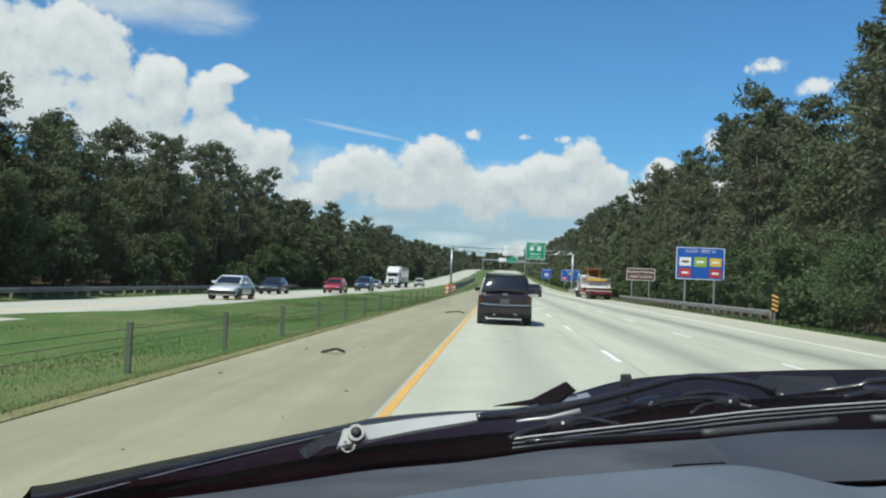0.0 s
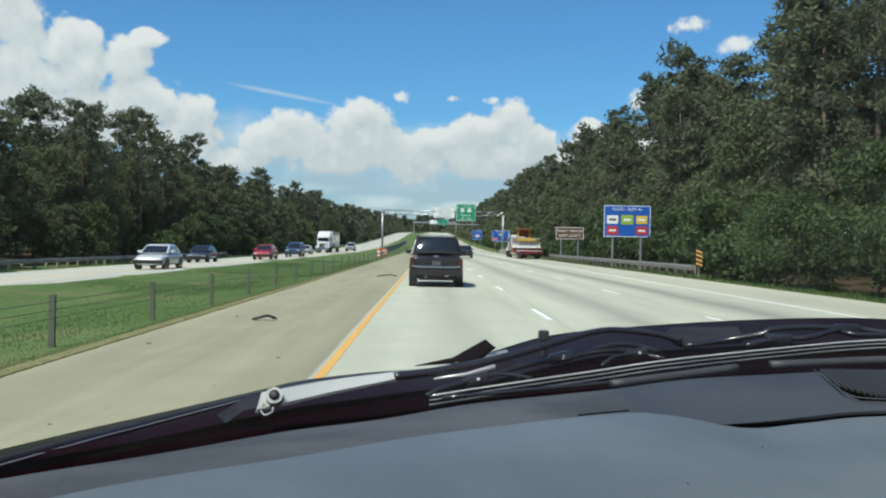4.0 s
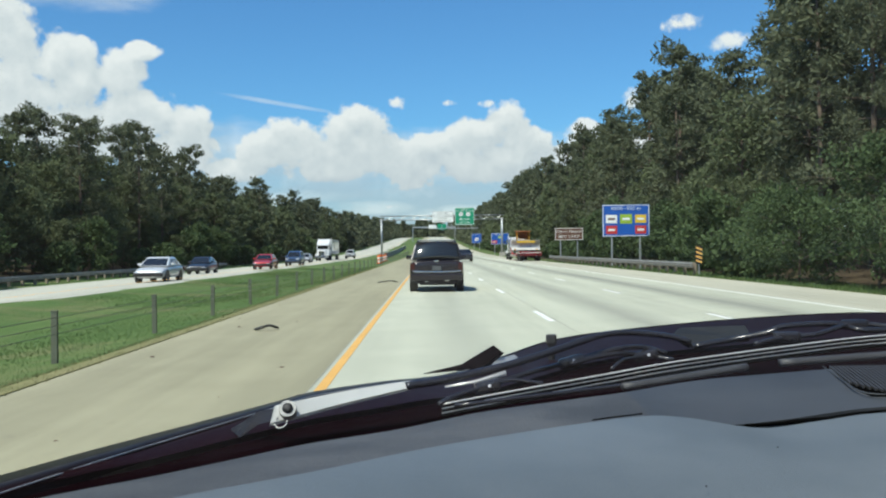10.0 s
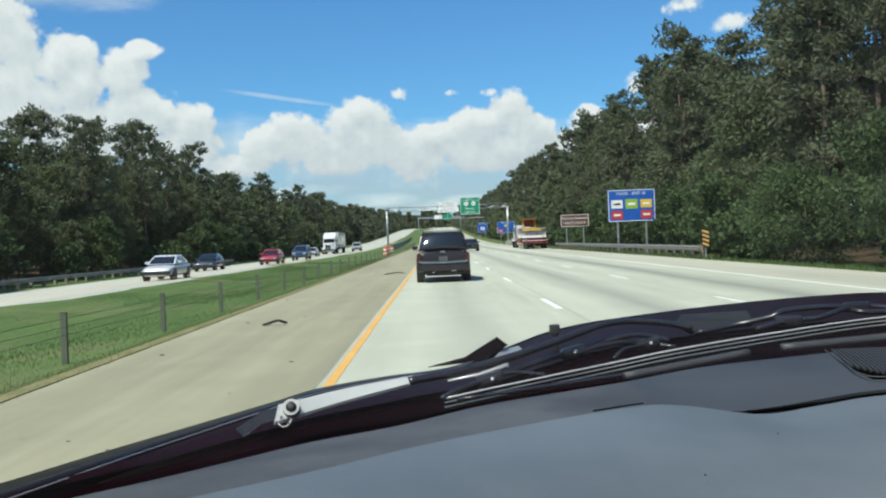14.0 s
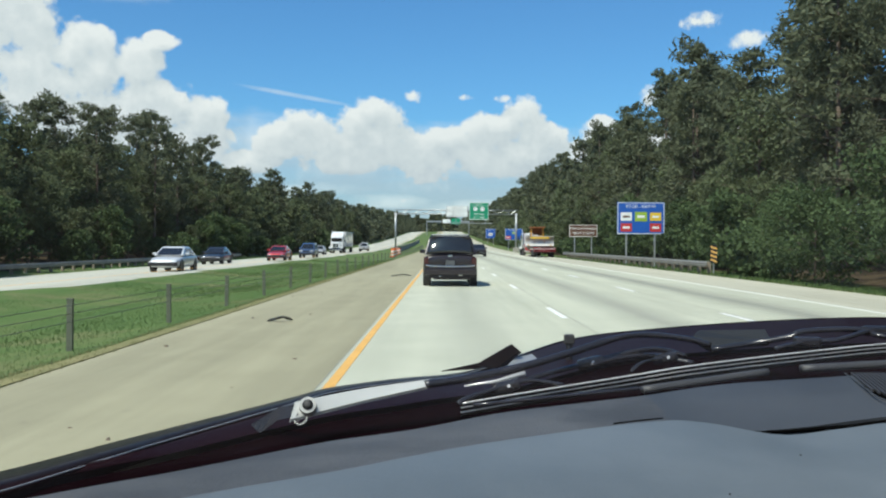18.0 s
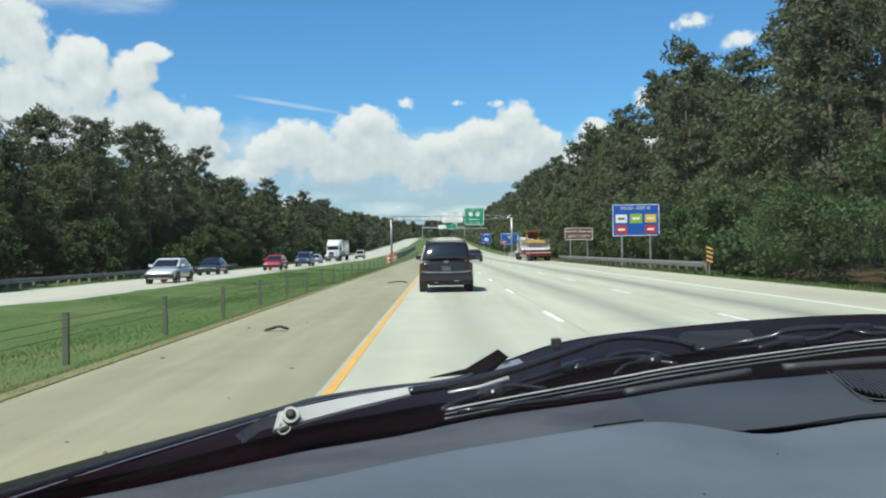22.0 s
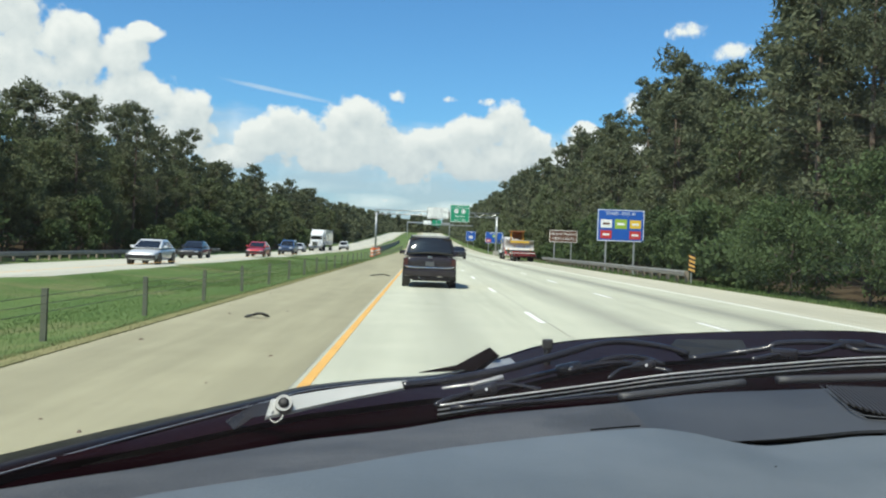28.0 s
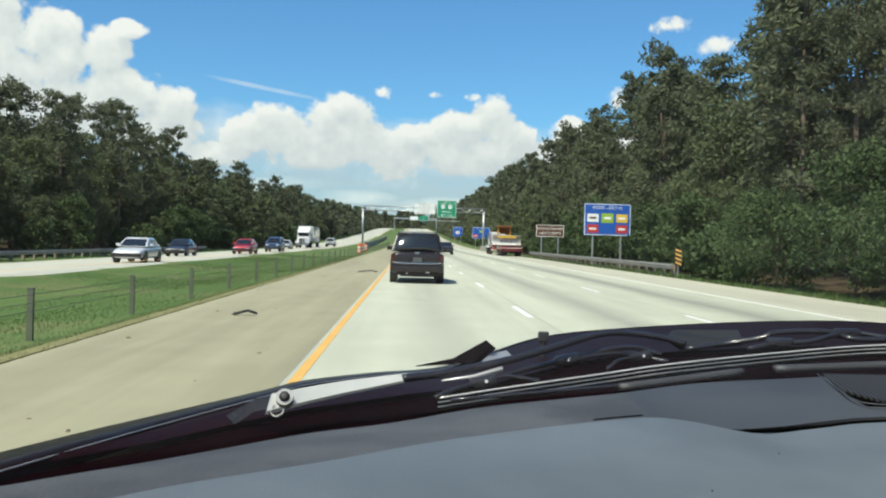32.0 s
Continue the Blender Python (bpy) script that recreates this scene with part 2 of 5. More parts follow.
def pavement_mat(name, dark, light, lane0, lane_w, wear):
    """Worn concrete: mottling, streaks along the travel, darker oil strip in the middle of each lane."""
    m = bpy.data.materials.new(name)
    m.use_nodes = True
    n = Nodes(m.node_tree)
    bsdf = m.node_tree.nodes["Principled BSDF"]
    pos = n.add("ShaderNodeNewGeometry").outputs["Position"]
    sp = n.add("ShaderNodeSeparateXYZ")
    n.put(sp, 0, pos)
    mp = n.add("ShaderNodeMapping")
    n.put(mp, 0, pos), n.put(mp, 3, (1.2, 0.06, 1))
    streak, mottle, grit = n.noise(mp.outputs[0], 1.6, 4), n.noise(pos, 0.7, 5, 0.6), n.noise(pos, 55, 2, 0.7)
    fac = n.math("ADD", n.math("ADD", n.math("MULTIPLY", streak, 0.4), n.math("MULTIPLY", mottle, 0.4)), n.math("MULTIPLY", grit, 0.2))
    col = n.ramp(fac, [(0.3, dark), (0.7, light)])
    if wear:
        ph = n.math("FRACT", n.math("DIVIDE", n.math("SUBTRACT", sp.outputs[0], lane0), lane_w))
        mid = n.math("SUBTRACT", 1.0, n.math("MULTIPLY", n.math("ABSOLUTE", n.math("SUBTRACT", ph, 0.5)), 4.0), clamp=True)
        side = n.span(sp.outputs[0], 1.0, 7.0, 0.45, 1.0)
        oil = n.math("MULTIPLY", n.math("MULTIPLY", n.math("MULTIPLY", mid, side), n.math("ADD", streak, 0.2)), wear)
        col = n.mix(oil, col, (0.12, 0.12, 0.115, 1))
    patchy = n.span(n.noise(mp.outputs[0], 0.5, 5, 0.7), 0.42, 0.68)
    col = n.mix(n.math("MULTIPLY", patchy, 0.34), col, [x * 0.62 for x in dark] + [1])
    spots = n.span(n.noise(pos, 1.9, 3, 0.6), 0.66, 0.74)
    col = n.mix(n.math("MULTIPLY", spots, 0.3), col, (0.16, 0.14, 0.11, 1))
    n.put(bsdf, "Base Color", col), n.put(bsdf, "Roughness", 0.85), n.put(bsdf, "Specular IOR Level", 0.25)
    b = n.add("ShaderNodeBump")
    n.put(b, "Strength", 0.25), n.put(b, "Distance", 0.006), n.put(b, "Height", grit)
    n.put(bsdf, "Normal", b.outputs[0])
    return m


def glass_mat(name, body, gloss, haze=0.0):
    m = bpy.data.materials.new(name)
    m.use_nodes = True
    n = Nodes(m.node_tree)
    m.node_tree.nodes.clear()
    tr, gl, fr, mx = (n.add("ShaderNodeBsdfTransparent"), n.add("ShaderNodeBsdfGlossy"), n.add("ShaderNodeFresnel"), n.add("ShaderNodeMixShader"))
    tr.inputs[0].default_value = (*body, 1)
    gl.inputs["Roughness"].default_value = 0.02
    fr.inputs[0].default_value = gloss
    n.l.new(fr.outputs[0], mx.inputs[0]), n.l.new(tr.outputs[0], mx.inputs[1]), n.l.new(gl.outputs[0], mx.inputs[2])
    last = mx
    # added translucent film lifts the darks, standing in for glare on the glass
    if haze:
        film, over = n.add("ShaderNodeBsdfTranslucent"), n.add("ShaderNodeMixShader")
        film.inputs[0].default_value = (0.64, 0.53, 0.51, 1)
        place = n.add("ShaderNodeTexCoord").outputs["Object"]
        n.put(over, 0, n.span(n.noise(place, 9.0, 4, 0.6), 0.2, 0.8, haze * 0.5, haze * 1.5))
        n.l.new(mx.outputs[0], over.inputs[1]), n.l.new(film.outputs[0], over.inputs[2])
        last = over
    n.l.new(last.outputs[0], n.add("ShaderNodeOutputMaterial").inputs[0])
    return m


M_LANE = pavement_mat("lane_concrete", (0.405, 0.41, 0.325), (0.545, 0.55, 0.44), -1.255, 3.62, 0.85)
M_SHOULDER = pavement_mat("shoulder_concrete", (0.264, 0.246, 0.164), (0.378, 0.352, 0.238), 0, 3.6, 0.0)
M_SHOULDER_R = pavement_mat("outer_shoulder_concrete", (0.39, 0.375, 0.295), (0.52, 0.50, 0.40), 0, 3.6, 0.0)
M_ONCOMING = pavement_mat("oncoming_concrete", (0.40, 0.40, 0.34), (0.54, 0.53, 0.46), -13.5, 3.66, 0.25)
M_YELLOW = mat("yellow_line_paint", (0.56, 0.30, 0.07), (0.76, 0.44, 0.12), 2.0, 0.7, bump=0.1)
M_WHITE = mat("white_line_paint", (0.62, 0.62, 0.58), (0.85, 0.85, 0.82), 3.0, 0.7, bump=0.1)
M_TAR = mat("joint_sealant", (0.20, 0.19, 0.165), (0.32, 0.31, 0.27), 1.0, 0.8)
M_GRASS = mat("verge_grass", (0.056, 0.108, 0.030), (0.120, 0.172, 0.058), 0.9, 0.9, bump=0.6, fine=9.0, spec=0.1, stretch=(1, 0.12, 1), spread=0.2)
gn = Nodes(M_GRASS.node_tree)
g_bsdf = M_GRASS.node_tree.nodes["Principled BSDF"]
g_pos = gn.add("ShaderNodeNewGeometry").outputs["Position"]
g_sep = gn.add("ShaderNodeSeparateXYZ")
gn.put(g_sep, 0, g_pos)
g_off = gn.math("ABSOLUTE", gn.math("ADD", g_sep.outputs[0], 5.2))
g_off = gn.math("ADD", g_off, gn.math("MULTIPLY", gn.math("SUBTRACT", gn.noise(g_pos, 0.6, 4), 0.5), 3.0))
litter = gn.ramp(gn.noise(g_pos, 2.5, 5, 0.65), [(0.3, (0.030, 0.024, 0.015)), (0.7, (0.095, 0.072, 0.045))])
g_col = g_bsdf.inputs["Base Color"].links[0].from_socket
dry = gn.math("MULTIPLY", gn.span(gn.noise(g_pos, 0.22, 5, 0.62), 0.48, 0.66), 0.55)
g_col = gn.mix(dry, g_col, (0.185, 0.165, 0.085, 1))
gn.put(g_bsdf, "Base Color", gn.mix(gn.span(g_off, 22.6, 24.2), g_col, litter))
M_BLADE = leaf_mat("grass_blades", (0.078, 0.138, 0.044), (0.150, 0.205, 0.078))
M_STRAW = mat("dry_grass_fringe", (0.13, 0.14, 0.06), (0.28, 0.25, 0.13), 1.5, 0.95, bump=0.5, fine=18.0, spec=0.1)
M_BARK = mat("pine_bark", (0.07, 0.05, 0.04), (0.20, 0.15, 0.11), 2.0, 0.9, bump=0.6, fine=14.0, stretch=(1, 1, 0.25))
M_PINE = leaf_mat("pine_needles", (0.070, 0.083, 0.052), (0.172, 0.188, 0.110))
M_BROAD = leaf_mat("broad_leaves", (0.071, 0.089, 0.049), (0.172, 0.200, 0.100))
M_SHRUB = leaf_mat("shrub_leaves", (0.044, 0.072, 0.032), (0.122, 0.166, 0.072))
M_GALV = mat("galvanised_steel", (0.32, 0.33, 0.34), (0.52, 0.53, 0.54), 3.0, 0.45, 0.7, 0.05)
M_POST = mat("weathered_post_steel", (0.085, 0.095, 0.068), (0.16, 0.17, 0.125), 4.0, 0.7, 0.3)
M_RAIL = mat("guardrail_steel", (0.22, 0.21, 0.19), (0.38, 0.37, 0.34), 1.5, 0.55, 0.5, 0.1)
M_WOOD = mat("guardrail_timber", (0.16, 0.13, 0.10), (0.32, 0.27, 0.21), 3.0, 0.85, bump=0.3)
M_BARRIER = mat("barrier_concrete", (0.26, 0.25, 0.22), (0.44, 0.42, 0.37), 0.6, 0.9, bump=0.3)
M_BLUE = mat("blue_sign_sheet", (0.010, 0.075, 0.36), (0.016, 0.11, 0.46), 1.0, 0.45, bump=0)
M_GREEN = mat("green_sign_sheet", (0.005, 0.20, 0.10), (0.010, 0.27, 0.14), 1.0, 0.45, bump=0)
M_BROWN = mat("brown_sign_sheet", (0.10, 0.045, 0.028), (0.14, 0.065, 0.040), 1.0, 0.5, bump=0)
M_SIGNWHITE = mat("white_sign_sheet", (0.74, 0.75, 0.73), (0.84, 0.85, 0.83), 1.0, 0.5, bump=0)
M_SIGNBLACK = mat("black_sign_ink", (0.012, 0.012, 0.012), (0.03, 0.03, 0.03), 2.0, 0.6, bump=0)
M_ORANGE = mat("orange_plastic", (0.75, 0.13, 0.02), (0.88, 0.20, 0.04), 3.0, 0.5, bump=0.05)
M_TYRE = mat("tyre_rubber", (0.012, 0.012, 0.012), (0.04, 0.04, 0.038), 8.0, 0.85, bump=0.2)
M_RIM = mat("wheel_alloy", (0.35, 0.35, 0.36), (0.6, 0.6, 0.6), 5.0, 0.3, 0.9, 0.0)
M_CHROME = mat("chrome", (0.6, 0.6, 0.62), (0.8, 0.8, 0.8), 5.0, 0.12, 1.0, 0.0)
M_CARGLASS = mat("tinted_car_glass", (0.010, 0.011, 0.012), (0.018, 0.019, 0.02), 1.0, 0.05, 0.0, 0.0, spec=0.8)
M_REDLAMP = mat("red_lamp_lens", (0.035, 0.004, 0.005), (0.06, 0.006, 0.007), 4.0, 0.15, 0, 0.0, coat=0.6)
M_AMBER = mat("amber_lens", (0.6, 0.2, 0.02), (0.8, 0.3, 0.04), 4.0, 0.2, 0, 0.0)
M_HEADLAMP = mat("headlamp_lens", (0.55, 0.56, 0.58), (0.8, 0.8, 0.8), 4.0, 0.12, 0.3, 0.0, coat=0.6)
M_BLACKPLASTIC = mat("black_trim_plastic", (0.008, 0.008, 0.009), (0.028, 0.027, 0.028), 6.0, 0.5, bump=0.05)
M_SUVPAINT = mat("dark_plum_paint", (0.015, 0.0105, 0.0125), (0.026, 0.0185, 0.0215), 2.0, 0.25, 0.1, 0.0, 60.0, coat=0.35, obj=True, spec=0.5)
M_PLATE = mat("plate_sheet", (0.06, 0.065, 0.07), (0.10, 0.105, 0.11), 6.0, 0.5, bump=0)


# ---------------------------------------------------------------- mesh helpers
class Geo:
    """Collects corners and faces of one part."""

    def __init__(self):
        self.v, self.f = [], []

    def add(self, verts, faces):
        k = len(self.v)
        self.v += [tuple(p) for p in verts]
        self.f += [tuple(k + i for i in fc) for fc in faces]
        return self

    def box(self, c, s, turn=None, top=(1, 1)):
        pts = []
        for z in (-0.5, 0.5):
            tx, ty = top if z > 0 else (1, 1)
            for x, y in ((-0.5, -0.5), (0.5, -0.5), (0.5, 0.5), (-0.5, 0.5)):
                p = Vector((x * s[0] * tx, y * s[1] * ty, z * s[2]))
                pts.append((turn @ p if turn else p) + Vector(c))
        return self.add(pts, [(3, 2, 1, 0), (4, 5, 6, 7), (0, 1, 5, 4), (1, 2, 6, 5), (2, 3, 7, 6), (3, 0, 4, 7)])

    def span(self, a, b):
        """Box between two corners."""
        return self.box([(p + q) / 2 for p, q in zip(a, b)], [abs(q - p) for p, q in zip(a, b)])

    def tube(self, pts, radii, n=8, flat=1.0, cap=True):
        """A round bar along points; flat squeezes it upright."""
        pts = [Vector(p) for p in pts]
        if not isinstance(radii, (list, tuple)):
            radii = [radii] * len(pts)
        rings = []
        for i, p in enumerate(pts):
            d = (pts[min(i + 1, len(pts) - 1)] - pts[max(i - 1, 0)]).normalized()
            up = Vector((0, 0, 1)) if abs(d.z) < 0.95 else Vector((1, 0, 0))
            a = d.cross(up).normalized()
            b = a.cross(d)
            rings.append([p + a * math.cos(2 * math.pi * k / n) * radii[i] + b * math.sin(2 * math.pi * k / n) * radii[i] * flat for k in range(n)])
        return self.loft(rings, cap)

    def loft(self, rings, cap=True, closed=True):
        n = len(rings[0])
        k = len(self.v)
        for r in rings:
            self.v += [tuple(p) for p in r]
        for i in range(len(rings) - 1):
            for j in range(n if closed else n - 1):
                a, b = k + i * n + j, k + i * n + (j + 1) % n
                self.f.append((a, b, b + n, a + n))
        if cap:
            self.f.append(tuple(k + j for j in reversed(range(n))))
            self.f.append(tuple(k + (len(rings) - 1) * n + j for j in range(n)))
        return self

    def sheet(self, nx, ny, fn):
        k = len(self.v)
        for j in range(ny):
            for i in range(nx):
                self.v.append(tuple(fn(i / (nx - 1), j / (ny - 1))))
        for j in range(ny - 1):
            for i in range(nx - 1):
                a = k + j * nx + i
                self.f.append((a, a + 1, a + 1 + nx, a + nx))
        return self


def part(name, geo, material, parent=None, label="", smooth=False, bevel=0.0, solid=0.0, round_off=0):
    """Links the geometry as one mesh object under its thing."""
    me = bpy.data.meshes.new(name)
    me.from_pydata(geo.v, [], geo.f)
    if bevel or solid:
        bm = bmesh.new()
        bm.from_mesh(me)
        if solid:
            bmesh.ops.solidify(bm, geom=bm.faces[:], thickness=solid)
        if bevel:
            bmesh.ops.recalc_face_normals(bm, faces=bm.faces[:])
            bmesh.ops.bevel(bm, geom=bm.edges[:], offset=bevel, segments=2, affect="EDGES", profile=0.6, clamp_overlap=True)
        bm.to_mesh(me)
        bm.free()
    me.materials.append(material)
    if round_off:
        smooth = True
    if smooth:
        me.shade_smooth()
        if smooth != True:
            me.set_sharp_from_angle(angle=radians(smooth))
    ob = new(name, me)
    if round_off:
        sub = ob.modifiers.new("round_off", "SUBSURF")
        sub.levels = sub.render_levels = round_off
    if parent:
        ob.parent = parent
    if label:
        ob["label"] = label
    return ob


def empty(name, at=(0, 0, 0), label="", category="", group="", kind="", turn=0.0):
    ob = new(name)
    ob.matrix_basis = pose(*at, 0, 0, turn)
    return tagged(ob, label, category, group, kind)


def catmull(points, n):
    """A smooth curve through points, n samples."""
    pts = [Vector(p) for p in points]
    ext = [pts[0] * 2 - pts[1]] + pts + [pts[-1] * 2 - pts[-2]]
    out = []
    for k in range(n):
        s = k / (n - 1) * (len(pts) - 1)
        i = min(int(s), len(pts) - 2)
        t = s - i
        a, b, c, d = ext[i:i + 4]
        out.append(0.5 * ((2 * b) + (c - a) * t + (2 * a - 5 * b + 4 * c - d) * t * t + (3 * b - a - 3 * c + d) * t ** 3))
    return out


def lettering(name, words, height, material, parent, at, label=""):
    """Flat raised letters that face the traffic (towards -y), centred on at."""
    cu = bpy.data.curves.new(name, "FONT")
    cu.body, cu.size, cu.align_x, cu.align_y, cu.extrude, cu.resolution_u = words, height * 1.38, "CENTER", "CENTER", 0.003, 2
    tmp = new(name, cu)
    me = bpy.data.meshes.new_from_object(tmp.evaluated_get(bpy.context.evaluated_depsgraph_get()))
    bpy.data.objects.remove(tmp)
    me.materials.append(material)
    ob = new(name, me)
    ob.parent = parent
    ob.matrix_basis = pose(*at, 90, 0, 0)
    if label:
        ob["label"] = label
    return ob


# ---------------------------------------------------------------- ground and road
X_YELLOW, X_DASH1, X_DASH2, X_EDGE = -1.19, 2.43, 6.04, 9.65
X_LEFT, X_RIGHT = -4.55, 13.2
X_ON_NEAR, X_ON_FAR = -13.5, -25.0


def rise(y):
    s = min(1.0, max(0.0, (y - 140) / 760))
    return 13.0 * s * s * (3 - 2 * s)


def cross(x):
    """Height of the finished ground across the road."""
    if x > X_RIGHT:
        return -0.02 - 0.35 * min(1, (x - X_RIGHT) / 3) + max(0, x - 17) * 0.09 if x < 40 else 1.70
    if x >= X_LEFT:
        return -0.02
    if x > X_ON_NEAR:
        u = (X_LEFT - x) / (X_LEFT - X_ON_NEAR)
        return -0.02 - 0.13 * u - 0.30 * math.sin(math.pi * u)
    if x > X_ON_FAR:
        return -0.13 - 0.42 * (X_ON_NEAR - x) / (X_ON_NEAR - X_ON_FAR)
    return -0.60 + 0.05 * min(20, X_ON_FAR - x)


ys = [-400, -120, -60] + [-30 + 6 * i for i in range(60)] + [340 + 25 * i for i in range(40)] + [1500, 2200, 4600]
xs = ([-4000, -1200, -400, -150, -80, -45, -32, -27] + [-25, -20, -13.5] + [-12.5, -11, -9.5, -8, -6.5, -5.4, -4.6]
      + [-4.5, 4, 13.15] + [13.7, 14.6, 16.2, 17.5, 20, 25, 40, 80, 150, 400, 1200, 4000])


def ground_z(x, y):
    z = rise(y) + cross(x)
    if X_ON_FAR < x < X_ON_NEAR or X_LEFT <= x <= X_RIGHT:
        return z - 0.05
    if abs(x) < 400:
        z += 0.05 * noise.noise((x * 0.3, y * 0.15, 0))
    return z


gnd = Geo()
gnd.v = [(x, y, ground_z(x, y)) for y in ys for x in xs]
nx = len(xs)
gnd.f = [(j * nx + i, j * nx + i + 1, (j + 1) * nx + i + 1, (j + 1) * nx + i) for j in range(len(ys) - 1) for i in range(nx - 1)]
ground = tagged(part("ground", gnd, M_GRASS, smooth=True), "green mown grass verge running to the woods", "ground", kind="structure")

road_ys = [-60 + 20 * i for i in range(50)] + [960, 1100]


def strip(name, x0, x1, z0, z1, material, ylist=None, thick=0.04):
    g = Geo()
    g.v = [(x, y, rise(y) + z - d) for y in (ylist or road_ys) for x, z, d in ((x0, z0, thick), (x0, z0, 0), (x1, z1, 0), (x1, z1, thick))]
    n = len(ylist or road_ys)
    for j in range(n - 1):
        for i in range(3):
            a = j * 4 + i
            g.f.append((a, a + 1, a + 5, a + 4))
    g.f += [(3, 2, 1, 0), tuple((n - 1) * 4 + i for i in range(4))]
    return part(name, g, material)


road = tagged(strip("road", X_YELLOW - 0.12, X_EDGE + 0.25, 0, 0, M_LANE), "pale grey worn concrete highway lanes", "road", kind="structure")
sh_l = tagged(strip("shoulder_inner", X_LEFT, X_YELLOW - 0.122, -0.01, 0, M_SHOULDER), "tan concrete inner shoulder with dirt stains", "shoulder", kind="structure")
sh_r = tagged(strip("shoulder_outer", X_EDGE + 0.252, X_RIGHT, 0, -0.02, M_SHOULDER_R), "tan concrete outer shoulder", "shoulder", kind="structure")
onc = tagged(strip("road_oncoming", X_ON_FAR, X_ON_NEAR, -0.55, -0.13, M_ONCOMING), "pale concrete oncoming carriageway", "road", kind="structure")
fringe = tagged(strip("verge_fringe", X_LEFT - 0.28, X_LEFT + 0.02, -0.02, 0.004, M_STRAW), "dry straw-coloured fringe of grass along the shoulder", "verge", kind="structure")
fringe_r = tagged(strip("verge_fringe", X_RIGHT - 0.03, X_RIGHT + 0.6, -0.016, -0.07, M_STRAW), "dry straw-coloured fringe of grass along the shoulder", "verge", kind="structure")


def line(name, x, w, material, label, y0=-60, y1=1000):
    yy = [y for y in road_ys if y0 <= y <= y1]
    g = Geo()
    g.v = [(xx, y, rise(y) + 0.004) for y in yy for xx in (x - w / 2, x + w / 2)]
    g.f = [(2 * j, 2 * j + 1, 2 * j + 3, 2 * j + 2) for j in range(len(yy) - 1)]
    return tagged(part(name, g, material), label, "road marking", kind="structure")


line("yellow_line", X_YELLOW, 0.115, M_YELLOW, "solid orange-yellow painted line along the inner lane")
line("edge_line", X_EDGE, 0.14, M_WHITE, "solid white painted edge line")
line("joint_line", X_YELLOW - 0.12, 0.010, M_TAR, "dark sealed joint between lane and shoulder")
line("joint_line", X_DASH1 + 0.12, 0.020, M_TAR, "dark sealed joint between the lanes")
line("joint_line", X_DASH2 + 0.12, 0.020, M_TAR, "dark sealed joint between the lanes")
line("edge_line", X_ON_NEAR - 1.2, 0.14, M_YELLOW, "solid yellow line of the oncoming carriageway")
for x in (X_DASH1, X_DASH2):
    marks = empty("lane_marking", (x, 0, 0), "broken white painted lane line", "road marking", kind="structure")
    for k in range(24):
        y0 = 6.3 + 12.2 * k - (1.5 if x == X_DASH2 else 0)
        g = Geo().box((0, 1.5, 0.003), (0.13, 3.05, 0.006))
        d = part("dash", g, M_WHITE, marks)
        d.location = (0, y0, rise(y0 + 1.5) + 0.002)


# ---------------------------------------------------------------- the car that the camera rides in
M_DASH = mat("dash_strip_vinyl", (0.040, 0.0415, 0.045), (0.084, 0.0855, 0.089), 5.0, 0.62, bump=0.30, fine=260.0, obj=True, spread=0.075)
# smoother vinyl, its base colour lowered for the weaker sun on this side
M_PANELDIM = mat("centre_panel_dim_vinyl", (0.034, 0.038, 0.045), (0.050, 0.055, 0.063), 5.0, 0.60, bump=0.18, fine=420.0, obj=True, spread=0.10)
M_SLAT = mat("grille_plastic", (0.028, 0.028, 0.031), (0.050, 0.050, 0.054), 9.0, 0.55, bump=0.05, obj=True)
M_PAD = mat("dash_pad_vinyl", (0.088, 0.105, 0.120), (0.124, 0.142, 0.157), 5.0, 0.50, bump=0.10, fine=420.0, obj=True, spread=0.10)
M_COWL = mat("cowl_plastic", (0.0026, 0.0005, 0.0012), (0.0046, 0.0011, 0.0024), 5.0, 0.8, bump=0.05, obj=True, spec=0.0)
M_HOOD = mat("black_hood_paint", (0.006, 0.004, 0.005), (0.010, 0.007, 0.008), 2.0, 0.30, 0.0, 0.0, 60.0, obj=True, spec=0.035)
# near-black colour that stands for shade in narrow gaps
M_GAP = mat("gap_shade_black", (0.002, 0.002, 0.002), (0.004, 0.004, 0.004), 9.0, 0.95, bump=0, obj=True, spec=0.0)
M_HOODIN = mat("hood_rear_plastic", (0.0075, 0.0022, 0.0038), (0.012, 0.0042, 0.0066), 5.0, 0.5, bump=0.05, obj=True, spec=0.04)
M_WIPER = mat("wiper_black_steel", (0.012, 0.011, 0.013), (0.030, 0.027, 0.031), 9.0, 0.22, 0.2, 0.03, obj=True, spec=0.7)
# satin arm with its gleam put into a pale base colour
M_ARMLIT = mat("wiper_arm_lit_satin", (0.46, 0.46, 0.44), (0.58, 0.58, 0.56), 14.0, 0.34, 0.15, 0.04, obj=True)
M_CAP = mat("pivot_cap_satin", (0.19, 0.19, 0.185), (0.27, 0.27, 0.265), 14.0, 0.4, 0.4, 0.03, obj=True)
# pale tone that carries the wiper's gloss streaks and glints
M_GLOSSPALE = mat("wiper_gloss_pale", (0.50, 0.49, 0.48), (0.68, 0.66, 0.65), 9.0, 0.30, 0.35, 0.0, obj=True)
M_RUBBER = mat("wiper_rubber", (0.008, 0.008, 0.008), (0.02, 0.02, 0.02), 9.0, 0.6, obj=True)
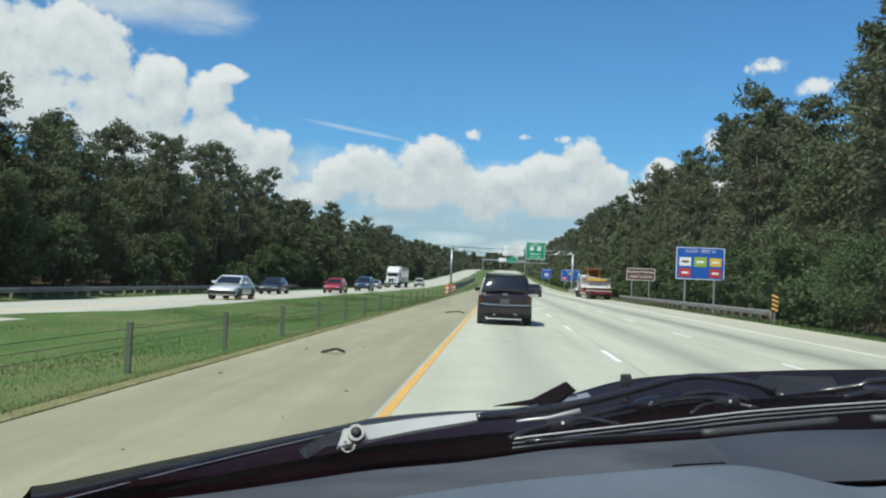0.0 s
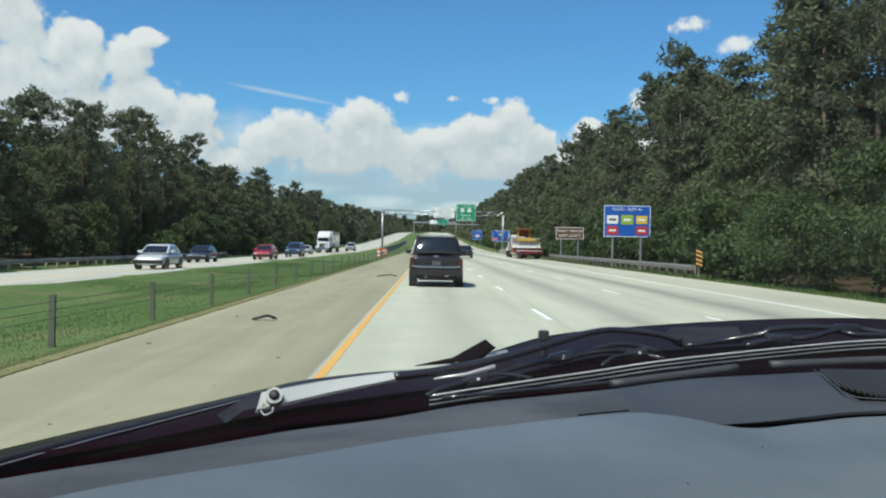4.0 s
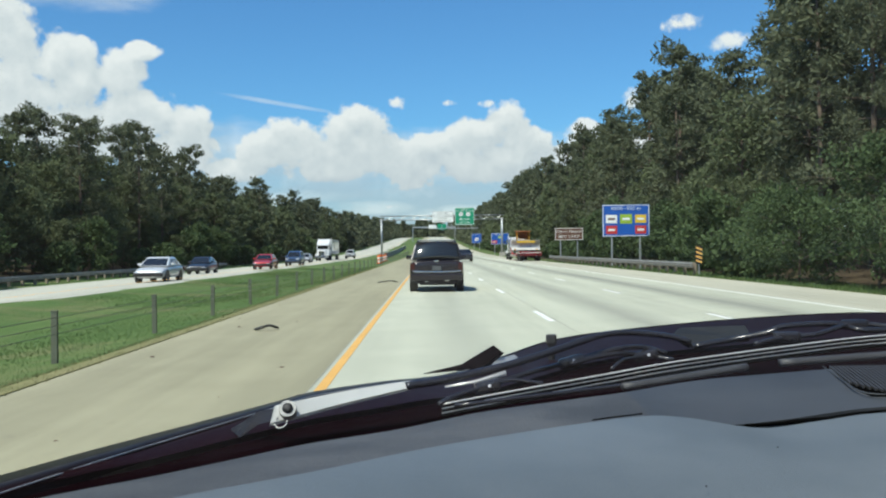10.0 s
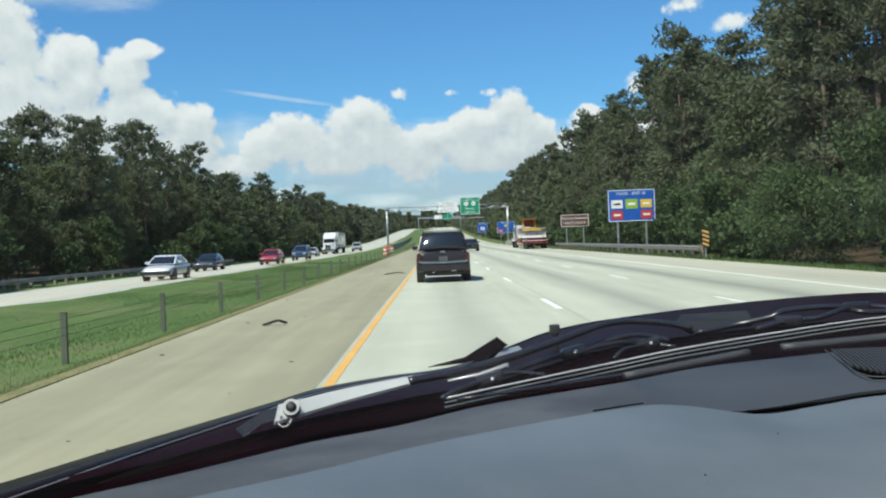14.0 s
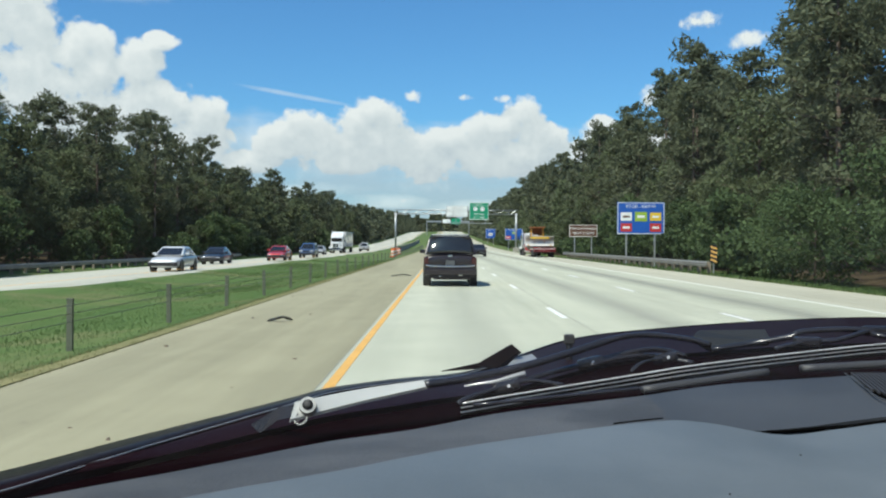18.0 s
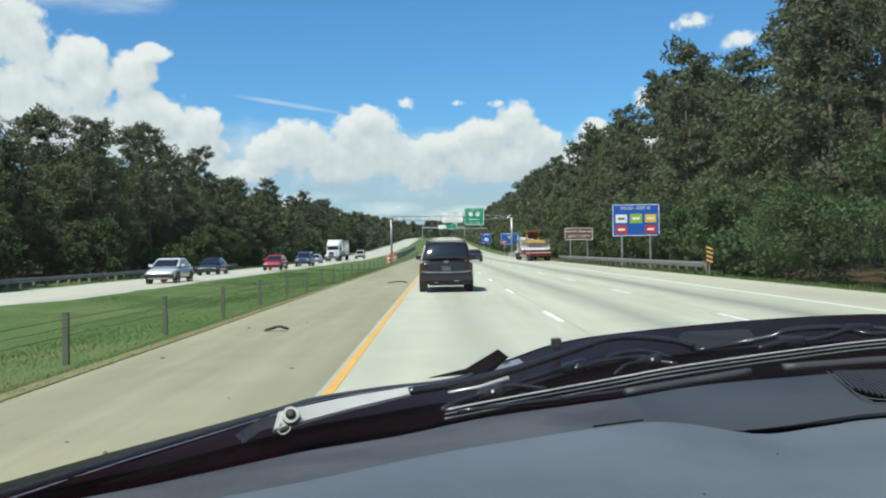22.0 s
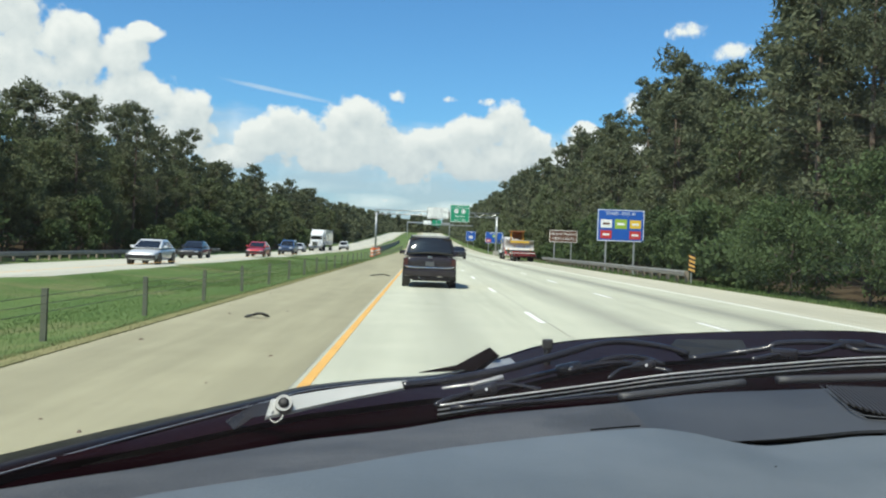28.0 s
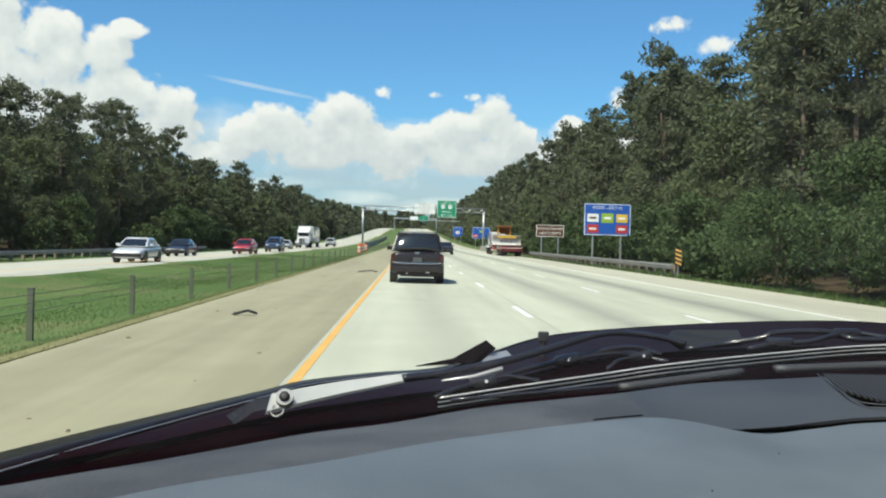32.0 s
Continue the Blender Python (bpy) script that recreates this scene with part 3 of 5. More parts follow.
# grey of the sky's sheen on the bonnet, put into a base colour
M_SHEEN = mat("bonnet_sheen_grey", (0.012, 0.014, 0.018), (0.019, 0.022, 0.027), 7.0, 0.6, bump=0.05, obj=True, spec=0.2)
M_LINER = mat("cabin_lining", (0.22, 0.22, 0.23), (0.30, 0.30, 0.31), 4.0, 0.9, bump=0.2, obj=True)

CREST = [(-0.473, 0.92, 1.247), (-0.453, 0.95, 1.247), (-0.389, 1.05, 1.252), (-0.352, 1.15, 1.249), (-0.235, 1.3, 1.26),
         (-0.188, 1.4, 1.26), (-0.089, 1.5, 1.26), (0.023, 1.62, 1.255), (0.144, 1.9, 1.253), (0.269, 2.1, 1.262),
         (0.448, 2.25, 1.268), (0.815, 2.35, 1.284), (1.17, 2.4, 1.288), (1.36, 2.3, 1.27), (1.44, 1.9, 1.25)]
DASH_FAR = [(-0.54, 0.42, 1.275), (-0.40, 0.62, 1.283), (-0.308, 0.72, 1.284), (-0.245, 0.79, 1.282), (-0.193, 0.85, 1.281), (-0.126, 0.9, 1.285),
            (-0.045, 0.95, 1.287), (0.046, 1.0, 1.295), (0.144, 1.05, 1.298), (0.215, 1.08, 1.301), (0.314, 1.12, 1.308),
            (0.431, 1.16, 1.31), (0.585, 1.2, 1.312), (0.831, 1.2, 1.315), (1.1, 1.1, 1.31), (1.38, 0.9, 1.29)]
NR = 64
crest, dash_far = catmull(CREST, NR), catmull(DASH_FAR, NR)
car = empty("car", (0.45, 0, 0), "black car seen from the driver's seat, dusty grey dashboard", "car")
OFF = Vector((-0.45, 0, 0))


def inner(name, geo, material, parent=None, **kw):
    """A part of the car, given in the place's own coordinates."""
    geo.v = [(x - 0.45, y, z) for x, y, z in geo.v]
    return part(name, geo, material, parent or car, **kw)


def band(a, b, rows, sag=0.0):
    """A sheet between two curves."""
    g = Geo()
    g.sheet(NR, rows, lambda u, v: a[round(u * (NR - 1))].lerp(b[round(u * (NR - 1))], v) - Vector((0, 0, sag * math.sin(math.pi * v))))
    return g


low = [p + Vector((0, 0.012, -0.012)) for p in dash_far]
joint = [a.lerp(b, 0.45) - Vector((0, 0, 0.006)) for a, b in zip(low, crest)]
inner("cowl_panel", band(low, joint, 8, 0.020), M_COWL, smooth=True, label="black plastic cowl below the windscreen", solid=0.004)
lip = [p + Vector((0, 0.006, 0.006)) for p in joint]
outer1 = [p + Vector((0, 0.05, -0.020)) + Vector((-0.03, 0, 0)) * (p.x < 0.1) for p in crest]
rim = catmull([(-0.56, 0.6, 1.02), (-0.57, 1.2, 1.02), (-0.56, 1.9, 1.0), (-0.52, 2.6, 0.94), (-0.35, 2.9, 0.90), (0.1, 2.98, 0.92),
               (0.45, 3.0, 0.93), (0.9, 2.98, 0.92), (1.25, 2.9, 0.90), (1.42, 2.6, 0.94), (1.47, 1.9, 1.0), (1.47, 0.9, 1.02)], NR)
foot = [Vector((p.x, p.y, 0.36)) for p in rim]
# the bonnet: a rear part, a thin seal, and the glossy part that falls away beyond it
seal_edge = []
for p in crest:
    q = Vector((p.x, p.y, 0)).normalized() * 0.15
    seal_edge.append(Vector((p.x - q.x, p.y - q.y, p.z + 0.016)))
rear = Geo().loft([lip, [a.lerp(b, 0.5) + Vector((0, 0, 0.004)) for a, b in zip(lip, seal_edge)], [p - Vector((0, 0.004, 0.002)) for p in seal_edge]], cap=False, closed=False)
inner("hood_rear", rear, M_HOODIN, smooth=True, label="black plastic rear edge of the bonnet")
hood = Geo().loft([[p - Vector((0, 0.004, 0.014)) for p in seal_edge], seal_edge, [a.lerp(b, 0.5) + Vector((0, 0, 0.0012)) for a, b in zip(seal_edge, crest)], crest, outer1,
                   [a.lerp(b, 0.5) + Vector((0, 0, 0.02)) for a, b in zip(outer1, rim)], rim], cap=False, closed=False)
inner("hood", hood, M_HOOD, smooth=True, label="glossy black bonnet")
fend = Geo().loft([rim, foot], cap=False, closed=False)
inner("front_fender", fend, M_HOOD, solid=-0.01)
# thin bright seal along the hood's edge
seal = Geo().tube([p + Vector((0, -0.002, 0.001)) for p in seal_edge[:36]], 0.0008, 6)
inner("hood_seal", seal, M_GALV, label="thin pale seal along the bonnet edge", smooth=True)

# dashboard: far strip, raised pad, grille
PAD = [(-0.56, 0.24, 1.28), (-0.42, 0.40, 1.296), (-0.30, 0.52, 1.302), (-0.213, 0.60, 1.307), (-0.171, 0.64, 1.307), (-0.094, 0.70, 1.307), (0.011, 0.80, 1.305),
       (0.183, 0.92, 1.302), (0.247, 0.945, 1.297), (0.323, 0.94, 1.286), (0.402, 0.97, 1.287),
       (0.487, 1.0, 1.289), (0.693, 1.0, 1.294), (1.0, 0.95, 1.29), (1.35, 0.75, 1.27)]
pad_edge = catmull(PAD, NR)


def pad_at(x):
    """The pad's far edge at that x."""
    for p, q in zip(pad_edge, pad_edge[1:]):
        if p.x <= x <= q.x:
            return p.lerp(q, (x - p.x) / max(1e-6, q.x - p.x))
    return pad_edge[0] if x < pad_edge[0].x else pad_edge[-1]


mid = []
for p in dash_far:
    q = pad_at(p.x)
    s = min(1.0, max(0.0, (p.x - 0.27) / 0.07))
    mid.append(Vector((p.x, q.y + 0.004, q.z - 0.003 + 0.0085 * s * s * (3 - 2 * s))))
dash_rows = [[p - Vector((0, -0.01, 0.03)) for p in dash_far], dash_far, [p + Vector((0, -0.010, 0.003)) for p in dash_far],
             [a.lerp(b, 0.5) + Vector((0, 0, 0.002)) for a, b in zip(dash_far, mid)], mid, [p - Vector((0, 0, 0.04)) for p in mid],
             [Vector((p.x, 0.35, 1.0)) for p in mid]]
seam = next(k for k, p in enumerate(dash_far) if p.x > 0.215)
dashboard = inner("dashboard", Geo().loft([row[:seam + 1] for row in dash_rows], cap=False, closed=False), M_DASH, smooth=35, label="grey speckled grained dashboard top")
# smooth panel beyond the seam; its darker tone also holds the dimmer light
inner("centre_panel", Geo().loft([row[seam:] for row in dash_rows], cap=False, closed=False), M_PANELDIM, dashboard, smooth=35, label="smooth blue-grey centre panel of the dashboard, coloured darker for weaker light")
pad = Geo()
r1 = [p + Vector((0, -0.014, 0.003)) for p in pad_edge]
r2 = [Vector((p.x * 1.0, p.y * 0.62, 1.270 - 0.02 * (0.5 - p.y * 0.4))) for p in pad_edge]
r3 = [Vector((p.x * 1.05, p.y * 0.30 + 0.12, 1.16)) for p in pad_edge]
pad.loft([[p - Vector((0, 0.002, 0.030)) for p in pad_edge], pad_edge, r1, [a.lerp(b, 0.4) + Vector((0, 0, 0.004)) for a, b in zip(r1, r2)], r2, r3,
          [p - Vector((0, 0, 0.35)) for p in r3]], cap=False, closed=False)
inner("dash_pad", pad, M_PAD, dashboard, smooth=True, label="blue-grey padded instrument hood, slightly dusty")
gap = catmull([(0.300, 0.938, 1.2880), (0.40, 0.968, 1.2890), (0.487, 0.998, 1.2910), (0.693, 1.000, 1.2960)], 20)
# the step's shade is drawn as a black rod along the edge
inner("panel_gap", Geo().tube(gap, [0.0006] + [0.0026] * 6 + [0.0020] * 12 + [0.0016], 6, 0.8), M_GAP, dashboard, label="black rod for the shade in the gap between the dash panels")
gap2 = catmull([(0.150, 0.905, 1.3035), (0.18, 0.922, 1.3035), (0.206, 0.937, 1.3030)], 10)
inner("panel_gap", Geo().tube(gap2, 0.0008, 6), M_GAP, dashboard)
# black sheet close under the slats gives the slots their shade
grille = inner("defroster_grille", Geo().loft([[(0.502, 1.190, 1.3125), (0.488, 1.10, 1.3070), (0.490, 1.04, 1.3026)],
                                              [(0.70, 1.192, 1.3150), (0.69, 1.10, 1.3090), (0.69, 1.022, 1.3040)],
                                              [(0.90, 1.180, 1.3150), (0.90, 1.10, 1.3090), (0.90, 1.022, 1.3040)]], cap=False, closed=False),
               M_GAP, dashboard, label="dark slotted defroster grille")
for k in range(84):
    x0 = 0.477 + 0.0050 * k
    lo = 1.032 + 0.055 * max(0.0, 1 - k / 9) ** 2
    a, b = Vector((x0 + (lo - 1.03) * 0.2, lo, 1.3052 + 0.055 * (lo - 1.03))), Vector((x0 + 0.030, 1.186, 1.3150))
    inner("slat", Geo().box((a + b) / 2, (0.0024, (b - a).length, 0.003), (b - a).to_track_quat("Y", "Z").to_matrix()), M_SLAT, grille)
rimline = catmull([(0.500, 1.190, 1.3150), (0.486, 1.10, 1.3090), (0.481, 1.050, 1.3052), (0.50, 1.028, 1.3040), (0.60, 1.022, 1.3046), (0.90, 1.022, 1.3060)], 30)
inner("grille_rim", Geo().tube(rimline, 0.0010, 6, 0.8), M_PANELDIM, dashboard, smooth=True)
# specks of grit on the pad
for k, (x, y) in enumerate(((-0.052, 0.60), (0.09, 0.78), (0.02, 0.52), (0.20, 0.70), (-0.12, 0.56), (0.30, 0.82))):
    g = Geo().box((x, y, 1.2865 + 0.02 * (y - 0.5)), (0.0012, 0.0015, 0.001))
    inner("grit", g, M_RUBBER, dashboard)

# left wiper: arm, pivot, linkage, blade
arm = Geo()
path = catmull([(-0.187, 1.046, 1.288), (-0.12, 1.1, 1.296), (-0.075, 1.128, 1.3005), (-0.035, 1.150, 1.3045)], 14)
secs = []
for i, p in enumerate(path):
    w = 0.0145 * (1 - 0.52 * i / 13)
    d = (path[min(i + 1, 13)] - path[max(i - 1, 0)]).normalized()
    up = Vector((0, -0.55, 0.83))
    sd = Vector((0.1, 0.72, 0.69))
    nrm = d.cross(sd).normalized()
    secs.append([p + sd * w - nrm * 0.002, p + sd * w * 0.8 + nrm * 0.002, p - sd * w * 0.8 + nrm * 0.002, p - sd * w - nrm * 0.002])
# pale for the gleam here; the same arm goes on in black
wiper = inner("wiper_arm", arm.loft(secs), M_ARMLIT, label="satin wiper arm, coloured pale for the light it catches")
inner("pivot_cap", Geo().tube([(-0.1705, 1.054, 1.2905), (-0.170, 1.045, 1.2958)], [0.0104, 0.0096], 24), M_CAP, smooth=False, label="round satin pivot cap")
inner("pivot_bolt", Geo().tube([(-0.170, 1.046, 1.2955), (-0.1698, 1.0425, 1.2972), (-0.1697, 1.0415, 1.2978)], [0.0064, 0.0054, 0.0026], 16), M_RUBBER, label="black pivot bolt", smooth=True)
inner("pivot_hook", Geo().tube(catmull([(-0.181, 1.044, 1.286), (-0.184, 1.040, 1.279), (-0.178, 1.036, 1.275), (-0.171, 1.038, 1.278), (-0.170, 1.042, 1.283)], 16), 0.0011, 8), M_CAP, smooth=True)
inner("arm_root", Geo().loft([[(-0.182, 1.06, 1.294), (-0.182, 1.055, 1.281)], [(-0.205, 1.06, 1.290), (-0.205, 1.055, 1.276)],
                              [(-0.235, 1.05, 1.272), (-0.225, 1.05, 1.262)]], cap=False, closed=False), M_WIPER, solid=0.002)
ARM = [(-0.040, 1.148, 1.3035), (-0.01, 1.16, 1.306), (0.017, 1.17, 1.309), (0.091, 1.2, 1.321), (0.159, 1.24, 1.335), (0.221, 1.27, 1.350), (0.265, 1.29, 1.353),
       (0.323, 1.3, 1.347), (0.359, 1.3, 1.338)]
inner("wiper_arm", Geo().tube(catmull(ARM, 40), [0.0066] * 24 + [0.0054] * 16, 8, 0.8), M_WIPER, smooth=True, label="black steel wiper arm")
YOKE = [(0.001, 1.12, 1.285), (0.016, 1.13, 1.291), (0.038, 1.15, 1.295), (0.063, 1.17, 1.299), (0.113, 1.2, 1.309), (0.185, 1.27, 1.316),
        (0.247, 1.28, 1.331), (0.292, 1.3, 1.331), (0.326, 1.3, 1.322)]
blade = inner("wiper_blade", Geo().tube(catmull(YOKE, 44), 0.0040, 8, 0.9), M_WIPER, smooth=True, label="black wiper blade with steel yokes")
for name, pts, r in (("yoke", [(0.182, 1.25, 1.315), (0.221, 1.27, 1.322), (0.255, 1.28, 1.325), (0.292, 1.3, 1.320), (0.33, 1.28, 1.315)], 0.0036),
                     ("yoke", [(0.062, 1.16, 1.299), (0.092, 1.17, 1.306), (0.135, 1.17, 1.301)], 0.0028),
                     ("yoke", [(0.231, 1.22, 1.311), (0.25, 1.24, 1.320), (0.278, 1.28, 1.319), (0.299, 1.3, 1.318)], 0.0028)):
    inner(name, Geo().tube(catmull(pts, 20), r, 8), M_WIPER, blade, smooth=True)
for x, y, z in ((0.0625, 1.165, 1.299), (0.184, 1.262, 1.317), (0.294, 1.295, 1.320)):
    inner("yoke_joint", Geo().box((x, y, z), (0.036, 0.014, 0.015), Matrix.Rotation(radians(-14), 3, "Y")), M_WIPER, blade, bevel=0.005)
    # pale stud that draws the glint at the joint
    inner("glint_rivet", Geo().tube([(x + 0.003, y - 0.005, z + 0.001), (x + 0.003, y - 0.008, z + 0.002)], 0.0020, 10), M_GLOSSPALE, blade)
inner("arm_tip", Geo().tube([(0.010, 1.16, 1.300), (0.05, 1.175, 1.304), (0.088, 1.185, 1.313)], [0.0012, 0.0022, 0.0035], 8), M_GLOSSPALE, blade, smooth=True)
BLADE = [(0.005, 1.12, 1.285), (0.087, 1.15, 1.294), (0.224, 1.2, 1.308), (0.318, 1.22, 1.32), (0.487, 1.27, 1.333), (0.634, 1.3, 1.343),
         (0.82, 1.3, 1.350), (1.0, 1.28, 1.350)]
bl = catmull(BLADE, 50)
# thin rails coloured pale for the gloss streaks, black between them
for dz, r, m, nm in ((0.0, 0.0012, M_GLOSSPALE, "rail"), (-0.0050, 0.0010, M_GLOSSPALE, "rail"), (-0.0105, 0.0010, M_GLOSSPALE, "rail"),
                     (-0.0026, 0.0016, M_GAP, "rubber_strip"), (-0.0078, 0.0018, M_GAP, "rubber_strip"), (-0.0140, 0.0026, M_GAP, "rubber_strip")):
    inner(nm, Geo().tube([p + Vector((0, 0, dz)) for p in bl], r, 8), m, blade, smooth=True)
# right wiper
ARM2 = [(0.396, 1.42, 1.318), (0.458, 1.42, 1.328), (0.507, 1.4, 1.340), (0.525, 1.4, 1.348), (0.581, 1.4, 1.352), (0.624, 1.4, 1.350),
        (0.649, 1.38, 1.343), (0.785, 1.38, 1.346), (1.0, 1.36, 1.34)]
blade2 = inner("wiper_blade", Geo().tube(catmull(ARM2, 40), 0.0056, 8, 0.8), M_WIPER, smooth=True, label="black wiper blade with steel yokes")
inner("yoke", Geo().tube(catmull([(0.461, 1.33, 1.330), (0.519, 1.36, 1.337), (0.564, 1.36, 1.340), (0.639, 1.4, 1.351), (0.7, 1.38, 1.346)], 24), 0.004, 8), M_WIPER, blade2, smooth=True)
inner("yoke_joint", Geo().box((0.519, 1.36, 1.337), (0.04, 0.014, 0.016)), M_WIPER, blade2, bevel=0.005)
inner("yoke_joint", Geo().box((0.639, 1.40, 1.350), (0.04, 0.014, 0.016)), M_WIPER, blade2, bevel=0.005)
# cowl details: fin, washer nozzle, bright sills
fin = Geo().loft([[(0.032, 1.545, 1.274), (0.072, 1.545, 1.270), (0.113, 1.555, 1.298), (0.098, 1.555, 1.311)],
                  [(0.040, 1.60, 1.268), (0.09, 1.60, 1.266), (0.120, 1.60, 1.292), (0.102, 1.60, 1.300)]])
inner("cowl_fin", fin, M_HOOD, bevel=0.002, label="small black glossy fin at the bonnet edge")
tail = [(-0.020, 1.545, 1.266), (0.045, 1.546, 1.271), (0.068, 1.55, 1.285)]
inner("fin_tail", Geo().loft([tail, [(x, y + 0.02, z - 0.004) for x, y, z in tail]]), M_HOOD, label="thin tail of the fin")
inner("fin_plate", Geo().loft([[(0.085, 1.53, 1.273), (0.150, 1.56, 1.279)], [(0.105, 1.56, 1.287), (0.135, 1.58, 1.291)]], cap=False, closed=False), M_GALV, solid=0.002)
nozzle = inner("washer_nozzle", Geo().box((0.204, 1.62, 1.312), (0.018, 0.014, 0.018)), M_BLACKPLASTIC, bevel=0.003, label="black washer nozzle")
inner("nozzle_stem", Geo().tube([(0.204, 1.62, 1.268), (0.204, 1.62, 1.305)], 0.006, 10), M_BLACKPLASTIC, nozzle)
for a, b, s in (((0.448, 1.20, 1.319), (0.66, 1.235, 1.326), 0.0066), ((0.225, 1.12, 1.303), (0.40, 1.19, 1.316), 0.0060), ((0.02, 1.11, 1.285), (0.30, 1.17, 1.304), 0.003)):
    inner("cowl_sill", Geo().tube(catmull([a, [(p + q) / 2 for p, q in zip(a, b)], b], 12), s, 8, 0.8), M_SLAT if s >= 0.004 else M_WIPER, smooth=True)
# added flat piece, coloured as the sky's sheen between the wipers
sheen_at = [(0.375, 1.45, 1.336), (0.389, 1.47, 1.343), (0.495, 1.47, 1.3455), (0.500, 1.45, 1.327), (0.400, 1.44, 1.319)]
inner("cowl_plate", Geo().loft([sheen_at, [(x, y + 0.02, z - 0.008) for x, y, z in sheen_at]]), M_SHEEN, bevel=0.001, label="flat grey patch drawn for the sky's sheen on the bonnet")
# plain shell round the driver: windscreen, roof, sides, wheels
top_edge = [Vector((-0.36 + 1.62 * i / (NR - 1), 0.16 + 0.10 * math.sin(math.pi * i / (NR - 1)), 1.80 + 0.03 * math.sin(math.pi * i / (NR - 1)))) for i in range(NR)]
# the pane carries the added film for veiling glare
pane = inner("windscreen", band([p + Vector((0, 0.02, -0.008)) for p in dash_far], top_edge, 10), glass_mat("windscreen_glass", (0.97, 0.985, 0.975), 1.12, haze=0.0055), smooth=True)
pane.visible_shadow = False
shell = Geo()
shell.span((-0.42, -2.2, 1.80), (1.32, 0.18, 1.84))
inner("roof", shell, M_LINER, bevel=0.015, label="pale grey roof lining")
for x in (-0.56, 1.44):
    inner("side_panel", Geo().span((x - 0.02, -2.2, 0.36), (x + 0.02, 0.9, 1.20)), M_HOOD, bevel=0.01)
    # unseen sheet added over the side windows, keeps the sun off the dash
    inner("side_sun_block", Geo().loft([[(x, -2.1, 1.18), (x, 0.60, 1.18)], [(x + (0.13 if x < 0 else -0.13), -1.9, 1.82), (x + (0.13 if x < 0 else -0.13), 0.18, 1.82)]], cap=False, closed=False), M_LINER, solid=0.01)
    s = 0.13 if x < 0 else -0.13
    for y0, y1, w in ((0.62, 0.17, 0.05), (-0.75, -0.72, 0.07), (-2.1, -1.9, 0.09)):
        inner("pillar", Geo().loft([[(x, y0, 1.18), (x, y0 + w, 1.18), (x + s * 0.3, y0 + w, 1.18), (x + s * 0.3, y0, 1.18)],
                                    [(x + s, y1, 1.81), (x + s, y1 + w, 1.81), (x + s * 1.3, y1 + w, 1.81), (x + s * 1.3, y1, 1.81)]]), M_LINER)
inner("tailgate", Geo().span((-0.56, -2.26, 0.36), (1.44, -2.2, 1.25)), M_HOOD, bevel=0.01)
inner("rear_glass", Geo().loft([[(-0.50, -2.22, 1.24), (1.38, -2.22, 1.24)], [(-0.40, -2.05, 1.81), (1.28, -2.05, 1.81)]], cap=False, closed=False), M_CARGLASS, solid=0.01)
inner("floor_pan", Geo().span((-0.54, -2.2, 0.36), (1.42, 2.6, 0.42)), M_BLACKPLASTIC)
inner("seat_row", Geo().span((-0.45, -1.2, 0.42), (1.35, -0.55, 1.30)), M_LINER, bevel=0.06, label="grey seat backs")


def wheel(parent, x, y, r, w, rim_mat=None):
    prof = [(-0.5, 0.62), (-0.5, 0.93), (-0.38, 1.0), (0.38, 1.0), (0.5, 0.93), (0.5, 0.62)]
    g = Geo()
    g.loft([[(x + a * w, y + b * r * math.cos(t), r + b * r * math.sin(t)) for a, b in prof] for t in [2 * math.pi * k / 20 for k in range(21)]], cap=False)
    t = part("wheel", g, M_TYRE, parent, label="black tyre with alloy rim", smooth=False)
    h = Geo().tube([(x - w * 0.40, y, r), (x + w * 0.40, y, r)], r * 0.62, 20)
    rm = part("rim", h, rim_mat or M_RIM, t)
    for sgn in (-1, 1):
        part("hub", Geo().tube([(x + sgn * w * 0.40, y, r), (x + sgn * w * 0.44, y, r)], r * 0.18, 12), M_BLACKPLASTIC, t)
    return t


for x in (-0.42, 1.30):
    for y in (-1.4, 1.95):
        wheel(car, x - 0.45, y, 0.37, 0.24)


# ---------------------------------------------------------------- other vehicles
def ring(y, w, zb, zt):
    return [Vector((s * w * a, y, z)) for s, rowz in ((1, 1), (-1, -1)) for a, z in
            ([(0.86, zb), (1.0, zb + 0.14), (1.0, zb + (zt - zb) * 0.62), (0.97, zt - 0.10), (0.84, zt)] if s > 0 else
             [(0.84, zt), (0.97, zt - 0.10), (1.0, zb + (zt - zb) * 0.62), (1.0, zb + 0.14), (0.86, zb)])]


def patch(a, b, c, d, u0, u1, v0, v1, lift):
    """A pane laid on the quad a b c d, a little proud of it."""
    nrm = (b - a).cross(d - a).normalized() * lift

    def at(u, v):
        return a.lerp(b, u).lerp(d.lerp(c, u), v) + nrm
    return Geo().loft([[at(u0, v0), at(u1, v0), at(u1, v1), at(u0, v1)], [p - nrm * 2.5 for p in (at(u0, v0), at(u1, v0), at(u1, v1), at(u0, v1))]])


